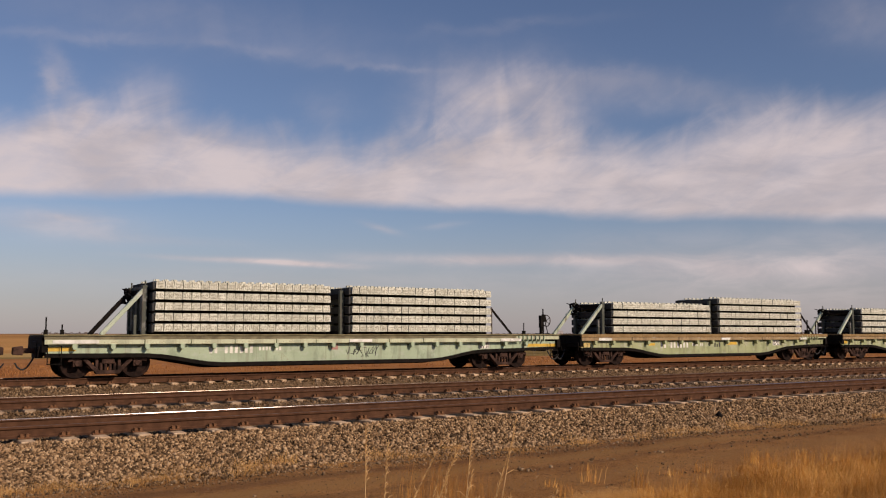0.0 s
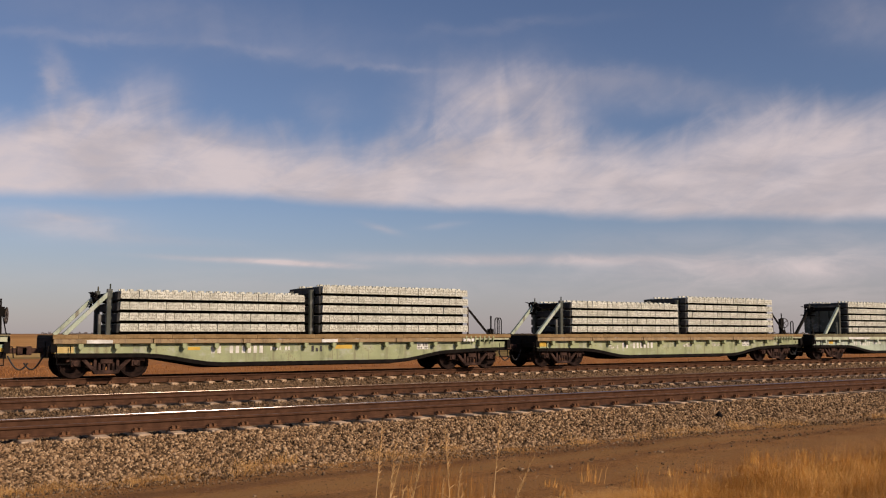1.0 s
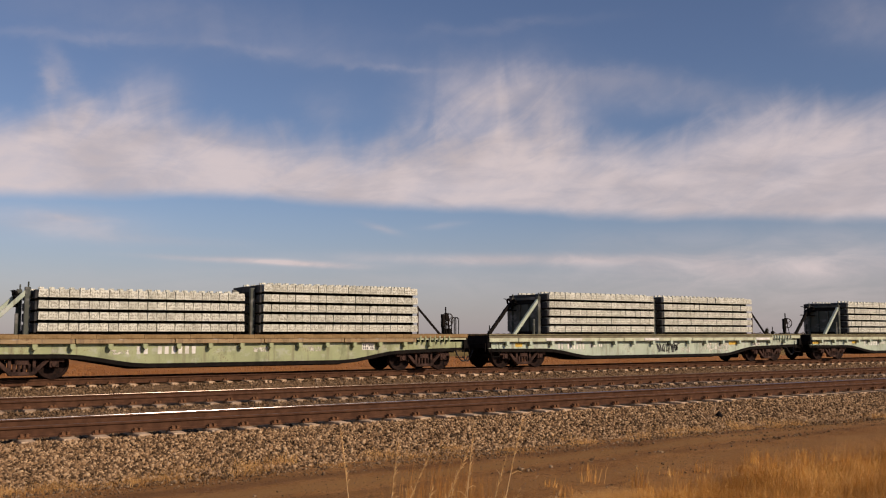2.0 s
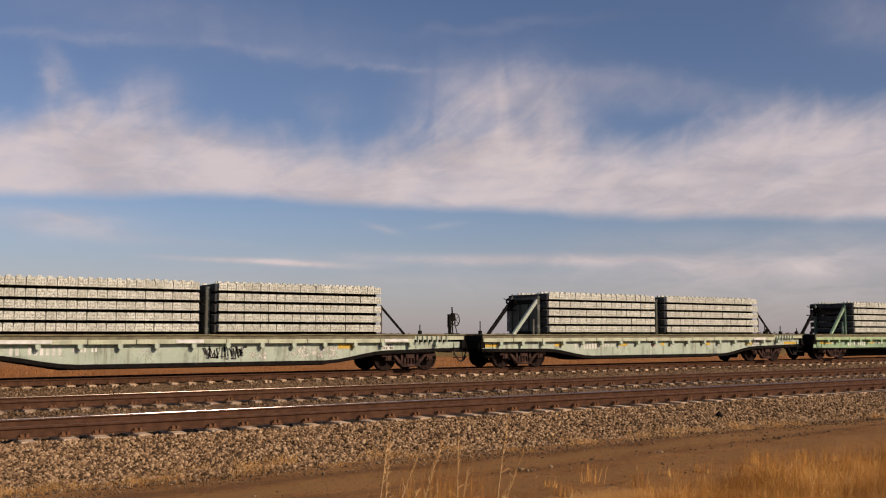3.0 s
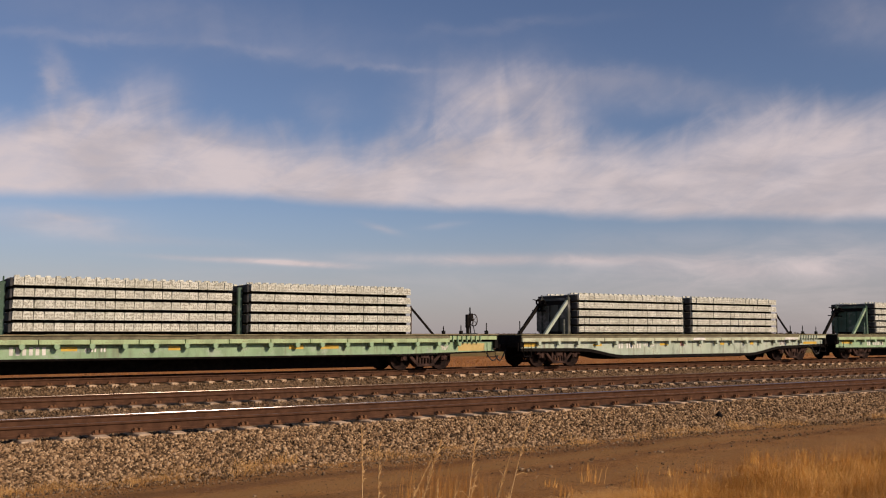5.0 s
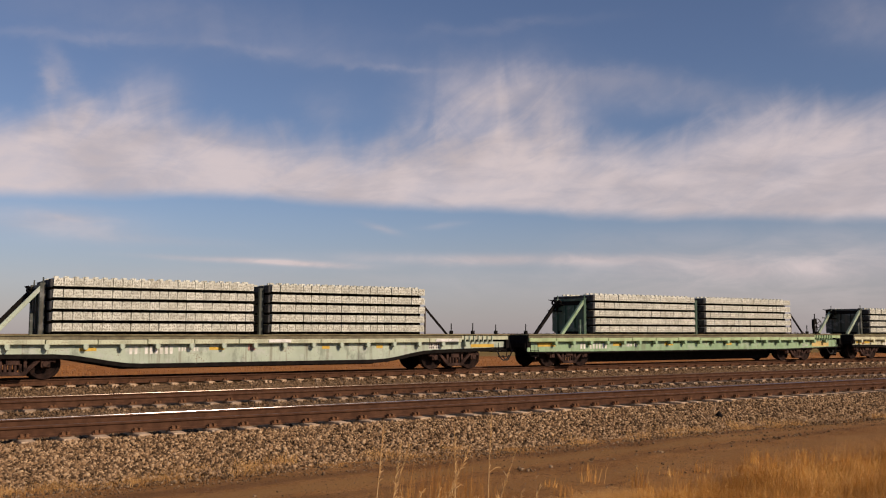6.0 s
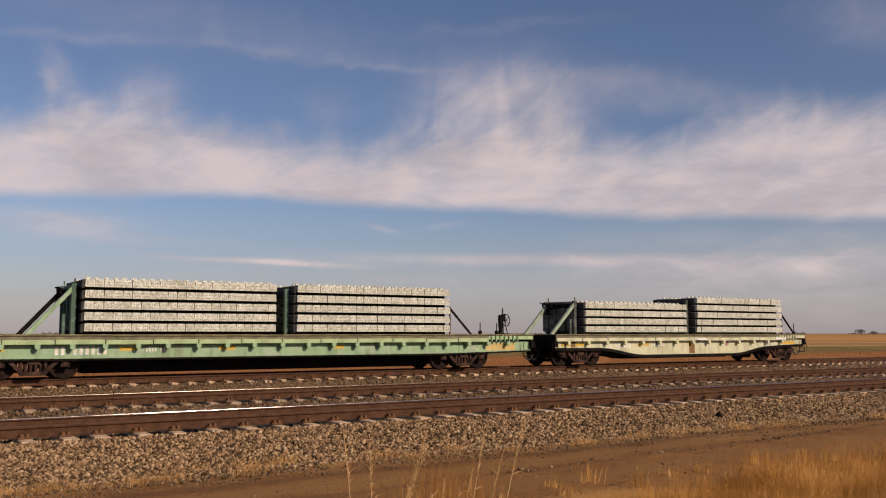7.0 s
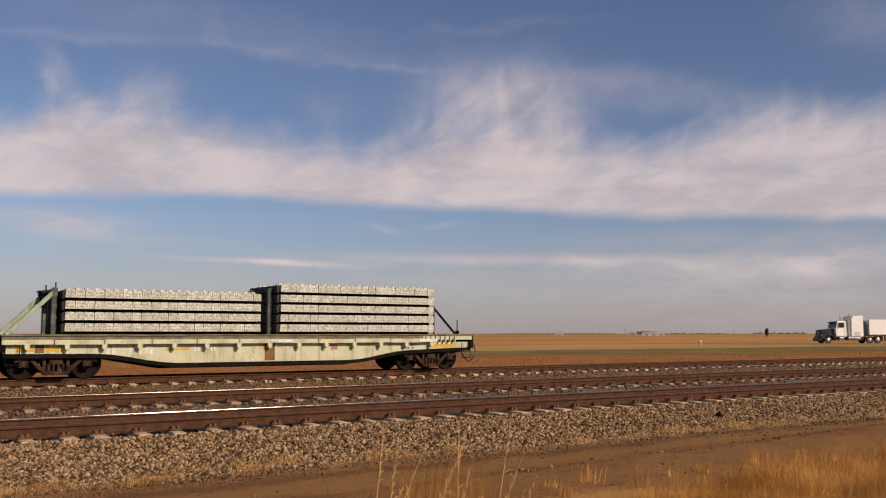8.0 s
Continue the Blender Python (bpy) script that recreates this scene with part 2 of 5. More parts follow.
def ground_soil():
    """The plain: dirt lane, dusty verge, dry bank, green strip, stubble to the horizon."""
    m, t, shader, place = material("prairie soil", 0.97)
    axis = t.add("ShaderNodeSeparateXYZ")
    t.plug(place, axis.inputs[0])
    y = t.math("ADD", axis.outputs[1], t.math("MULTIPLY", t.math("SUBTRACT", t.noise(place, 0.5, 5.0), 0.5), 1.6))
    y_far = t.math("ADD", axis.outputs[1], t.math("MULTIPLY", t.math("SUBTRACT", t.noise(place, 0.04, 5.0), 0.5), 14.0))
    grit = t.noise(place, 30.0, 4.0, 0.7)
    patch = t.noise(place, 0.7, 5.0, 0.6)
    dirt = t.mix(t.ramp(patch, 0.3, 0.7), (0.232, 0.100, 0.028), (0.345, 0.166, 0.053))
    dirt = t.mix(t.ramp(grit, 0.45, 0.75, 0.0, 0.6), dirt, (0.34, 0.190, 0.070))
    clods = t.noise(place, 7.0, 5.0, 0.7)
    dirt = t.mix(t.ramp(clods, 0.52, 0.70, 0.0, 0.65), dirt, (0.095, 0.042, 0.015))
    flecks = t.noise(t.stretch(place, (1, 1, 1), (3, 8, 0)), 42.0, 3.0, 0.6)
    dirt = t.mix(t.ramp(flecks, 0.57, 0.64, 0.0, 0.8), dirt, (0.075, 0.034, 0.014))
    dirt = t.mix(t.ramp(flecks, 0.43, 0.36, 0.0, 0.7), dirt, (0.42, 0.245, 0.108))
    along = t.math("MULTIPLY_ADD", axis.outputs[0], -0.10, axis.outputs[1])
    lane = t.math("MULTIPLY_ADD", t.math("SUBTRACT", t.noise(place, 1.3, 4.0), 0.5), 0.35, along)
    for mid, half, amount, tone in ((10.45, 0.42, 0.72, (0.310, 0.164, 0.057)), (8.87, 0.5, 0.5, (0.285, 0.150, 0.054)), (9.75, 0.26, 0.35, (0.130, 0.062, 0.026)), (11.35, 0.5, 0.45, (0.130, 0.058, 0.024))):
        rut = t.math("MULTIPLY", t.ramp(t.math("ABSOLUTE", t.math("SUBTRACT", lane, mid)), 0.25 * half, half, 1.0, 0.0), amount)
        dirt = t.mix(rut, dirt, tone)
    litter = t.noise(t.stretch(place, (16.0, 40.0, 1.0)), 1.0, 3.0, 0.6)
    dirt = t.mix(t.math("MULTIPLY", t.ramp(litter, 0.62, 0.72), t.ramp(y, 9.6, 7.4)), dirt, (0.42, 0.25, 0.10))
    verge = t.mix(t.ramp(patch, 0.35, 0.65), (0.200, 0.077, 0.012), (0.300, 0.121, 0.021))
    col = t.mix(t.ramp(y, 7.0, 8.25), verge, dirt)
    bank = t.mix(t.ramp(t.noise(place, 0.35, 5.0, 0.65), 0.35, 0.65), (0.290, 0.115, 0.033), (0.390, 0.174, 0.055))
    col = t.mix(t.ramp(y, 30.0, 33.0), col, bank)
    sward = t.mix(t.ramp(t.noise(place, 0.15, 5.0), 0.35, 0.65), (0.165, 0.112, 0.032), (0.250, 0.170, 0.056))
    # the bank widens to the left, where the line leaves the field's edge
    slant = t.math("MULTIPLY_ADD", t.math("MINIMUM", axis.outputs[0], 60.0), 0.35, t.math("SUBTRACT", y_far, 18.0))
    col = t.mix(t.ramp(slant, 46.0, 50.0), col, sward)
    rows = t.noise(t.stretch(place, (0.012, 0.10, 1)), 1.0, 4.0, 0.6)
    stubble = t.mix(t.ramp(rows, 0.35, 0.65), (0.390, 0.190, 0.054), (0.560, 0.300, 0.098))
    col = t.mix(t.ramp(y_far, 66.0, 71.0), col, (0.430, 0.280, 0.100))
    col = t.mix(t.ramp(y_far, 76.0, 82.0), col, stubble)
    far = t.noise(t.stretch(place, (0.0009, 0.004, 1)), 1.0, 4.0)
    col = t.mix(t.math("MULTIPLY", t.ramp(y_far, 180.0, 420.0), t.ramp(far, 0.42, 0.6)), col, (0.330, 0.155, 0.042))
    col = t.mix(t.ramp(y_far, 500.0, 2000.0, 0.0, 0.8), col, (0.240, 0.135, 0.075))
    t.plug(col, shader.inputs["Base Color"])
    bump(t, shader, t.math("ADD", grit, clods), 0.8, 0.035)
    return m


SOIL = ground_soil()
# Dark tone puts shade into the gaps between the shoulder stones.
BALLAST_BED = plain("ballast bed", (0.035, 0.021, 0.011), (0.140, 0.086, 0.044), 22.0, 0.95, relief=0.9, distance=0.05)
BALLAST_DUST = plain("dusty fine ballast", (0.120, 0.074, 0.040), (0.320, 0.211, 0.124), 22.0, 0.95, relief=0.9, distance=0.04)
STONE = rock("crushed stone", (0.050, 0.031, 0.017), (0.305, 0.188, 0.098), (0.550, 0.384, 0.220))
STONE_BROWN = rock("dusty crushed stone", (0.075, 0.045, 0.024), (0.190, 0.120, 0.065), (0.330, 0.228, 0.132))
RAIL_RUST = plain("rusted rail steel", (0.056, 0.026, 0.0145), (0.101, 0.049, 0.027), 7.0, 0.85, 0.0)
RAIL_TOP = plain("polished rail head", (0.40, 0.36, 0.33), (0.66, 0.61, 0.56), 0.35, 0.12, 1.0, relief=0.02, vary=0.03)
RAIL_WORN = plain("worn rail head", (0.13, 0.080, 0.050), (0.20, 0.130, 0.085), 3.0, 0.6, 0.2, relief=0.05)
RAIL_DULL = plain("dull rubbed rail corner", (0.10, 0.083, 0.068), (0.18, 0.155, 0.132), 0.5, 0.24, 1.0, relief=0.03, vary=0.04)
TIE_PALE = plain("dusty concrete track tie", (0.40, 0.265, 0.158), (0.62, 0.470, 0.315), 9.0, 0.95)
TIE_DUSTY = plain("dusty grey track tie", (0.27, 0.185, 0.12), (0.44, 0.33, 0.225), 9.0, 0.95)
TIE_BROWN = plain("brown dirt-covered tie", (0.13, 0.075, 0.043), (0.25, 0.16, 0.098), 9.0, 0.95)
CLIP = plain("rusted rail clip", (0.095, 0.044, 0.022), (0.19, 0.095, 0.048), 30.0, 0.85, 0.0)
CONCRETE = concrete("pale precast concrete")
# Timber taken to near-black: the shade between tiers is in its colour.
GAP_TIMBER = plain("dunnage timber with gap shade", (0.010, 0.008, 0.006), (0.024, 0.018, 0.013), 12.0, 0.95)
DECK_WOOD = plain("weathered deck timber", (0.165, 0.100, 0.040), (0.31, 0.210, 0.100), 3.0, 0.93)
DECK_GREEN = plain("painted deck timber", (0.14, 0.125, 0.065), (0.25, 0.225, 0.130), 5.0, 0.9)
# Besides grime, the near-black holds the deep shade under the decks.
STEEL_DARK = plain("grimy steel with shade in it", (0.004, 0.0036, 0.003), (0.013, 0.010, 0.008), 6.0, 0.85, 0.0)
TRUCK_STEEL = plain("rusty cast steel", (0.009, 0.0055, 0.0045), (0.085, 0.047, 0.035), 4.0, 0.8, 0.0)
STEEL_RUSTY = plain("rust-filmed steel", (0.05, 0.04, 0.034), (0.14, 0.11, 0.09), 9.0, 0.8, 0.0)
STRINGER = plain("dusty brown deck stringer", (0.125, 0.110, 0.072), (0.22, 0.20, 0.125), 4.0, 0.9)
WHEEL_STEEL = plain("brown wheel steel", (0.007, 0.004, 0.0032), (0.026, 0.0135, 0.010), 8.0, 0.8, 0.0)
RUBBER = plain("black rubber hose", (0.012, 0.012, 0.012), (0.028, 0.026, 0.025), 20.0, 0.7)
YELLOW = plain("yellow reflective sheeting", (0.52, 0.32, 0.03), (0.66, 0.43, 0.06), 4.0, 0.6)
CHALK = stencil("flaking chalky paint", (0.50, 0.49, 0.41), (0.66, 0.65, 0.56), 0.46, 0.60)
WHITE = stencil("worn white stencil paint", (0.56, 0.56, 0.50), (0.76, 0.76, 0.70), 0.27, 0.40)
BLACK = plain("black stencil paint", (0.02, 0.02, 0.02), (0.05, 0.05, 0.05), 10.0, 0.7)
PINKISH = plain("faded red decal", (0.32, 0.16, 0.14), (0.42, 0.24, 0.20), 10.0, 0.7)
GRASS_GOLD = blade("golden dry grass", (0.38, 0.145, 0.028), (0.64, 0.315, 0.070), (0.84, 0.560, 0.220))
GRASS_RUST = blade("russet dry grass", (0.320, 0.130, 0.041), (0.390, 0.176, 0.062), (0.460, 0.236, 0.095))
GRASS_PALE = blade("pale dry grass", (0.42, 0.235, 0.085), (0.56, 0.350, 0.150), (0.68, 0.470, 0.245))
GRASS_STRAW = blade("straw-coloured verge grass", (0.44, 0.225, 0.070), (0.60, 0.340, 0.118), (0.70, 0.450, 0.190))
GRASS_RED = blade("reddish dry stems", (0.31, 0.125, 0.030), (0.43, 0.200, 0.050), (0.58, 0.340, 0.110))
FADED_YELLOW = plain("faded yellow panel paint", (0.48, 0.36, 0.13), (0.60, 0.46, 0.20), 4.0, 0.8)
# Dark tone that carries the shade on the stacks' front faces.
TIE_FACE_SHADE = plain("shaded tie faces", (0.030, 0.031, 0.032), (0.070, 0.070, 0.068), 5.0, 0.9)
STRAND = plain("rusty strand ends", (0.25, 0.24, 0.19), (0.36, 0.35, 0.28), 30.0, 0.9)


# ---- mesh tools ----
class Shape:
    """Collects solids for one mesh."""

    def __init__(self):
        self.verts, self.faces, self.slots = [], [], []

    def solid(self, verts, faces, slot=0):
        n = len(self.verts)
        self.verts += [tuple(v) for v in verts]
        self.faces += [tuple(i + n for i in f) for f in faces]
        self.slots += [slot] * len(faces)
        return self

    def box(self, x0, x1, y0, y1, z0, z1, slot=0):
        v = [(x, y, z) for x in (x0, x1) for y in (y0, y1) for z in (z0, z1)]
        return self.solid(v, [(0, 1, 3, 2), (4, 6, 7, 5), (0, 4, 5, 1), (2, 3, 7, 6), (0, 2, 6, 4), (1, 5, 7, 3)], slot)

    def sweep(self, outline, place_a, place_b, slot=0):
        """A prism: the outline's (u, v) pairs put at two ends."""
        n = len(outline)
        v = [place_a(*p) for p in outline] + [place_b(*p) for p in outline]
        f = [tuple(range(n)), tuple(range(2 * n - 1, n - 1, -1))]
        f += [(i, i + n, (i + 1) % n + n, (i + 1) % n) for i in range(n)]
        return self.solid(v, f, slot)

    def plate(self, outline, y0, y1, slot=0):
        """An outline in x, z with thickness along y."""
        return self.sweep(outline, lambda x, z: (x, y0, z), lambda x, z: (x, y1, z), slot)

    def rod(self, a, b, r, sides=8, r2=None, slot=0):
        a, b = Vector(a), Vector(b)
        q = (b - a).to_track_quat("Z", "Y")
        r2 = r if r2 is None else r2
        ring = [(math.cos(2 * math.pi * i / sides), math.sin(2 * math.pi * i / sides)) for i in range(sides)]
        return self.sweep(ring, lambda u, v: a + q @ Vector((u * r, v * r, 0)), lambda u, v: b + q @ Vector((u * r2, v * r2, 0)), slot)

    def hose(self, points, r, sides=6):
        for a, b in zip(points, points[1:]):
            self.rod(a, b, r, sides)
        return self

    def beam(self, a, b, width, depth):
        """A square bar from a to b; width along y, depth across."""
        a, b = Vector(a), Vector(b)
        d = (b - a).normalized()
        side = Vector((0, 1, 0)) * width / 2
        up = d.cross(Vector((0, 1, 0))).normalized() * depth / 2
        ring = [side + up, side - up, -side - up, -side + up]
        return self.solid([a + r for r in ring] + [b + r for r in ring], [(0, 1, 2, 3), (7, 6, 5, 4), (0, 4, 5, 1), (1, 5, 6, 2), (2, 6, 7, 3), (3, 7, 4, 0)])

    def ring(self, centre, normal, radius, r, count=18, sides=6):
        q = Vector(normal).to_track_quat("Z", "Y")
        pts = [Vector(centre) + q @ Vector((radius * math.cos(2 * math.pi * i / count), radius * math.sin(2 * math.pi * i / count), 0)) for i in range(count + 1)]
        return self.hose(pts, r, sides)

    def lathe(self, outline, y_at, sides=20, slot=0):
        """Turn (radius, y) pairs about the y axis."""
        v, f, n = [], [], len(outline)
        for k in range(sides):
            c, s = math.cos(2 * math.pi * k / sides), math.sin(2 * math.pi * k / sides)
            v += [(r * c, y_at + y, r * s) for r, y in outline]
        for k in range(sides):
            m = (k + 1) % sides
            f += [(k * n + i, m * n + i, m * n + (i + 1) % n, k * n + (i + 1) % n) for i in range(n)]
        return self.solid(v, f, slot)

    def mesh(self, name, materials, soft=0.0):
        me = bpy.data.meshes.new(name)
        bm = bmesh.new()
        vs = [bm.verts.new(v) for v in self.verts]
        for f, s in zip(self.faces, self.slots):
            face = bm.faces.new([vs[i] for i in f])
            face.material_index = s
        bmesh.ops.recalc_face_normals(bm, faces=bm.faces[:])
        if soft:
            sharp = [e for e in bm.edges if len(e.link_faces) == 2 and e.calc_face_angle(0) > 0.6]
            bmesh.ops.bevel(bm, geom=sharp, offset=soft, segments=1, affect="EDGES", clamp_overlap=True)
        bm.to_mesh(me)
        bm.free()
        for m in materials if isinstance(materials, (list, tuple)) else (materials,):
            me.materials.append(m)
        return me


def part(name, shape, mat, parent, label="", soft=0.0, at=None):
    ob = new(name, shape if isinstance(shape, bpy.types.Mesh) else shape.mesh(name, mat, soft))
    ob.parent = parent
    if at is not None:
        ob.matrix_basis = at
    return tagged(ob, label)


def raw_mesh(name, verts, tris, mat):
    """A mesh from number arrays: triangles only."""
    me = bpy.data.meshes.new(name)
    verts, tris = np.asarray(verts, np.float32), np.asarray(tris, np.int32)
    me.vertices.add(len(verts))
    me.vertices.foreach_set("co", verts.ravel())
    me.loops.add(tris.size)
    me.loops.foreach_set("vertex_index", tris.ravel())
    me.polygons.add(len(tris))
    me.polygons.foreach_set("loop_start", np.arange(0, tris.size, 3, dtype=np.int32))
    me.polygons.foreach_set("loop_total", np.full(len(tris), 3, np.int32))
    me.update(calc_edges=True)
    me.validate()
    me.materials.append(mat)
    return me


# ---- ground, ballast, tracks ----
TRACKS = ((16.0, -0.156), (22.85, -0.214), (29.05, -0.02))
GAUGE = 1.505
TRAIN_Y = 29.05 + GAUGE / 2
GROUND = -0.66


def smooth(a, b, x):
    u = np.clip((x - a) / (b - a), 0, 1)
    return u * u * (3 - 2 * u)


def ground_z(x, y):
    """Height of the plain: a lane by the line, a low dip behind it, then level fields."""
    x, y = np.asarray(x, float), np.asarray(y, float)
    z = GROUND - 0.12 * smooth(11.0, 13.6, y) + 0.33 * smooth(30, 36, y)
    z = z + 0.17 * (1 - smooth(3.3, 8.4, y)) * smooth(4.5, 10, x)
    z = z + 0.17 * smooth(34, 48, y) + 0.28 * smooth(70, 110, y)
    return z


def build_ground():
    xs = np.concatenate([[-4500, -1500, -400, -120, -40, -20], np.arange(-10, 60, 1.0), np.arange(60, 200, 6), [220, 280, 400, 700, 1500, 3000, 4800]])
    ys = np.concatenate([[-4500, -1000, -200, -40, -10, -2], np.arange(0, 16, 0.5), np.arange(16, 52, 2), np.arange(52, 130, 6), [150, 200, 300, 500, 900, 1800, 3200, 4800]])
    gx, gy = np.meshgrid(xs, ys)
    rng = np.random.default_rng(3)
    gz = ground_z(gx, gy) + rng.normal(0, 0.012, gx.shape) * (np.abs(gy) < 50)
    v = np.stack([gx, gy, gz], -1).reshape(-1, 3)
    n, m = len(xs), len(ys)
    i = (np.arange(m - 1)[:, None] * n + np.arange(n - 1)[None]).ravel()
    tris = np.concatenate([np.stack([i, i + 1, i + n + 1], 1), np.stack([i, i + n + 1, i + n], 1)])
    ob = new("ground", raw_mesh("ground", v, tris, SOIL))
    tagged(ob, "dry prairie with dirt lane, russet bank and golden stubble", "ground", kind="structure")
    return ob


def bed_z(y):
    """Cross profile of the ballast bed over three tracks."""
    z = np.full_like(y, -0.84)
    for y0, dz in TRACKS:
        off = np.abs(y - y0 - GAUGE / 2)
        z = np.maximum(z, np.where(off < 1.34, -0.266 + dz + 0.020 * smooth(1.16, 1.34, off), -0.246 + dz - (off - 1.34) * 0.24))
    z = np.where((y > 17.0) & (y < 30), np.maximum(z, -0.60), z)
    return z


def build_bed():
    ys = np.concatenate([np.arange(12.9, 19.0, 0.2), np.arange(19.0, 33.4, 0.3)])
    xs = np.concatenate([[-300, -60], np.arange(-10, 60, 0.5), np.arange(60, 140, 2.0), [180, 300, 700, 1500]])
    gx, gy = np.meshgrid(xs, ys)
    rng = np.random.default_rng(5)
    gz = bed_z(gy) + rng.normal(0, 0.014, gx.shape)
    v = np.stack([gx, gy, gz], -1).reshape(-1, 3)
    n, m = len(xs), len(ys)
    i = (np.arange(m - 1)[:, None] * n + np.arange(n - 1)[None]).ravel()
    tris = np.concatenate([np.stack([i, i + 1, i + n + 1], 1), np.stack([i, i + n + 1, i + n], 1)])
    me = raw_mesh("ballast_bed", v, tris, BALLAST_BED)
    me.materials.append(BALLAST_DUST)
    me.polygons.foreach_set("material_index", (v[tris[:, 0], 1] > 16.3).astype(np.int32))
    tagged(new("ballast_bed", me), "brown-grey ballast bed under three parallel tracks", "ballast", kind="structure")


CUBE = np.array([(x, y, z) for x in (-1, 1) for y in (-1, 1) for z in (-1, 1)], float)
CUBE_TRIS = np.array([(0, 1, 3), (0, 3, 2), (4, 6, 7), (4, 7, 5), (0, 4, 5), (0, 5, 1), (2, 3, 7), (2, 7, 6), (0, 2, 6), (0, 6, 4), (1, 5, 7), (1, 7, 3)])


OCTA = np.array([(1.3, 0, 0), (-1.3, 0, 0), (0, 1.3, 0), (0, -1.3, 0), (0, 0, 1.3), (0, 0, -1.3)], float)
OCTA_TRIS = np.array([(0, 2, 4), (2, 1, 4), (1, 3, 4), (3, 0, 4), (2, 0, 5), (1, 2, 5), (3, 1, 5), (0, 3, 5)])


def rocks(name, pts, sizes, mat, label, seed, form=CUBE, form_tris=CUBE_TRIS):
    """Angular stones, each a skewed and turned block."""
    rng = np.random.default_rng(seed)
    n = len(pts)
    q = rng.normal(size=(n, 4))
    q /= np.linalg.norm(q, axis=1)[:, None]
    w, x, y, z = q.T
    r = np.stack([np.stack([1 - 2 * (y * y + z * z), 2 * (x * y - z * w), 2 * (x * z + y * w)], -1),
                  np.stack([2 * (x * y + z * w), 1 - 2 * (x * x + z * z), 2 * (y * z - x * w)], -1),
                  np.stack([2 * (x * z - y * w), 2 * (y * z + x * w), 1 - 2 * (x * x + y * y)], -1)], 1)
    local = form[None] * (0.62 + 0.38 * rng.random((n, len(form), 1))) * rng.uniform(0.55, 1.0, (n, 1, 3)) * sizes[:, None, None] * 0.62
    v = np.einsum("nij,nkj->nki", r, local) + pts[:, None, :]
    tris = (np.arange(n) * len(form))[:, None, None] + form_tris[None]
    ob = new(name, raw_mesh(name, v.reshape(-1, 3), tris.reshape(-1, 3), mat))
    tagged(ob, label, "gravel", kind="stuff")


def build_rocks():
    rng = np.random.default_rng(11)

    def strip(count, x0, x1, y0, y1, size, lift, power=1.0):
        x = x0 + (x1 - x0) * rng.random(count) ** power
        y = rng.uniform(y0, y1, count)
        s = size * np.clip(rng.lognormal(0, 0.3, count), 0.5, 1.8)
        z = np.maximum(bed_z(y), ground_z(x, y)) + s * lift
        return np.stack([x, y, z], 1), s

    p, s = strip(102000, 0.8, 68, 13.35, 15.44, 0.046, 0.32, 1.6)
    p2, s2 = strip(5000, 0.8, 68, 15.36, 15.52, 0.046, 0.10, 1.4)
    p3, s3 = strip(13000, 0.8, 68, 15.45, 15.95, 0.046, 0.12, 1.4)
    p, s = np.concatenate([p, p2, p3]), np.concatenate([s, s2, s3])
    rocks("shoulder_ballast", p, s, STONE, "loose grey-brown crushed stone on the track shoulder", 1, OCTA, OCTA_TRIS)
    p, s = strip(7000, 0.8, 68, 16.1, 17.6, 0.048, 0.0, 1.3)
    p2, s2 = strip(33000, 2.0, 88, 18.6, 22.75, 0.056, 0.22, 1.4)
    rocks("middle_ballast", np.concatenate([p, p2]), np.concatenate([s, s2]), STONE_BROWN, "crushed stone between the near and middle tracks", 2, OCTA, OCTA_TRIS)
    p, s = strip(34000, 3, 120, 24.6, 28.95, 0.060, 0.22, 1.45)
    rocks("far_ballast", p, s, STONE_BROWN, "dusty crushed stone beside the train's track", 3, OCTA, OCTA_TRIS)
    p, s = strip(5000, 0.8, 50, 12.75, 13.6, 0.045, 0.15, 1.2)
    p2, s2 = strip(420, 0.8, 45, 8.4, 12.8, 0.036, 0.1, 1.0)
    p3, s3 = strip(10000, 0.8, 45, 7.3, 13.4, 0.014, 0.1, 1.0)
    # a row of stones and clods left between the wheel ruts
    x = rng.uniform(7.3, 33.0, 420)
    x = x + 0.22 * np.sin(x * 1.9) + 0.13 * np.sin(x * 4.2)
    y = 9.77 + 0.10 * x + rng.normal(0, 0.08, len(x))
    s4 = 0.030 * np.clip(rng.lognormal(0, 0.5, len(x)), 0.4, 2.4)
    p4 = np.stack([x, y, ground_z(x, y) + 0.15 * s4], 1)
    p5, s5 = strip(3600, 0.8, 50, 12.0, 13.4, 0.028, 0.15, 1.1)
    rocks("lane_stones", np.concatenate([p, p2, p3, p4, p5]), np.concatenate([s, s2, s3, s4, s5]), STONE_BROWN, "stray stones lying on the dirt lane", 4, OCTA, OCTA_TRIS)
    p = np.array([(16.95, 14.42, -0.57)])
    rocks("dark_lump", p, np.array([0.13]), STEEL_DARK, "dark lump lying on the ballast", 5)


def rail_outline():
    half = [(0.0, 0.0), (0.024, 0.0), (0.0305, -0.002), (0.0345, -0.0055), (0.0365, -0.011), (0.037, -0.020), (0.037, -0.034), (0.028, -0.044), (0.010, -0.052), (0.009, -0.140), (0.024, -0.160), (0.072, -0.172), (0.072, -0.184)]
    return half[1:] + [(-u, v) for u, v in reversed(half[1:])]


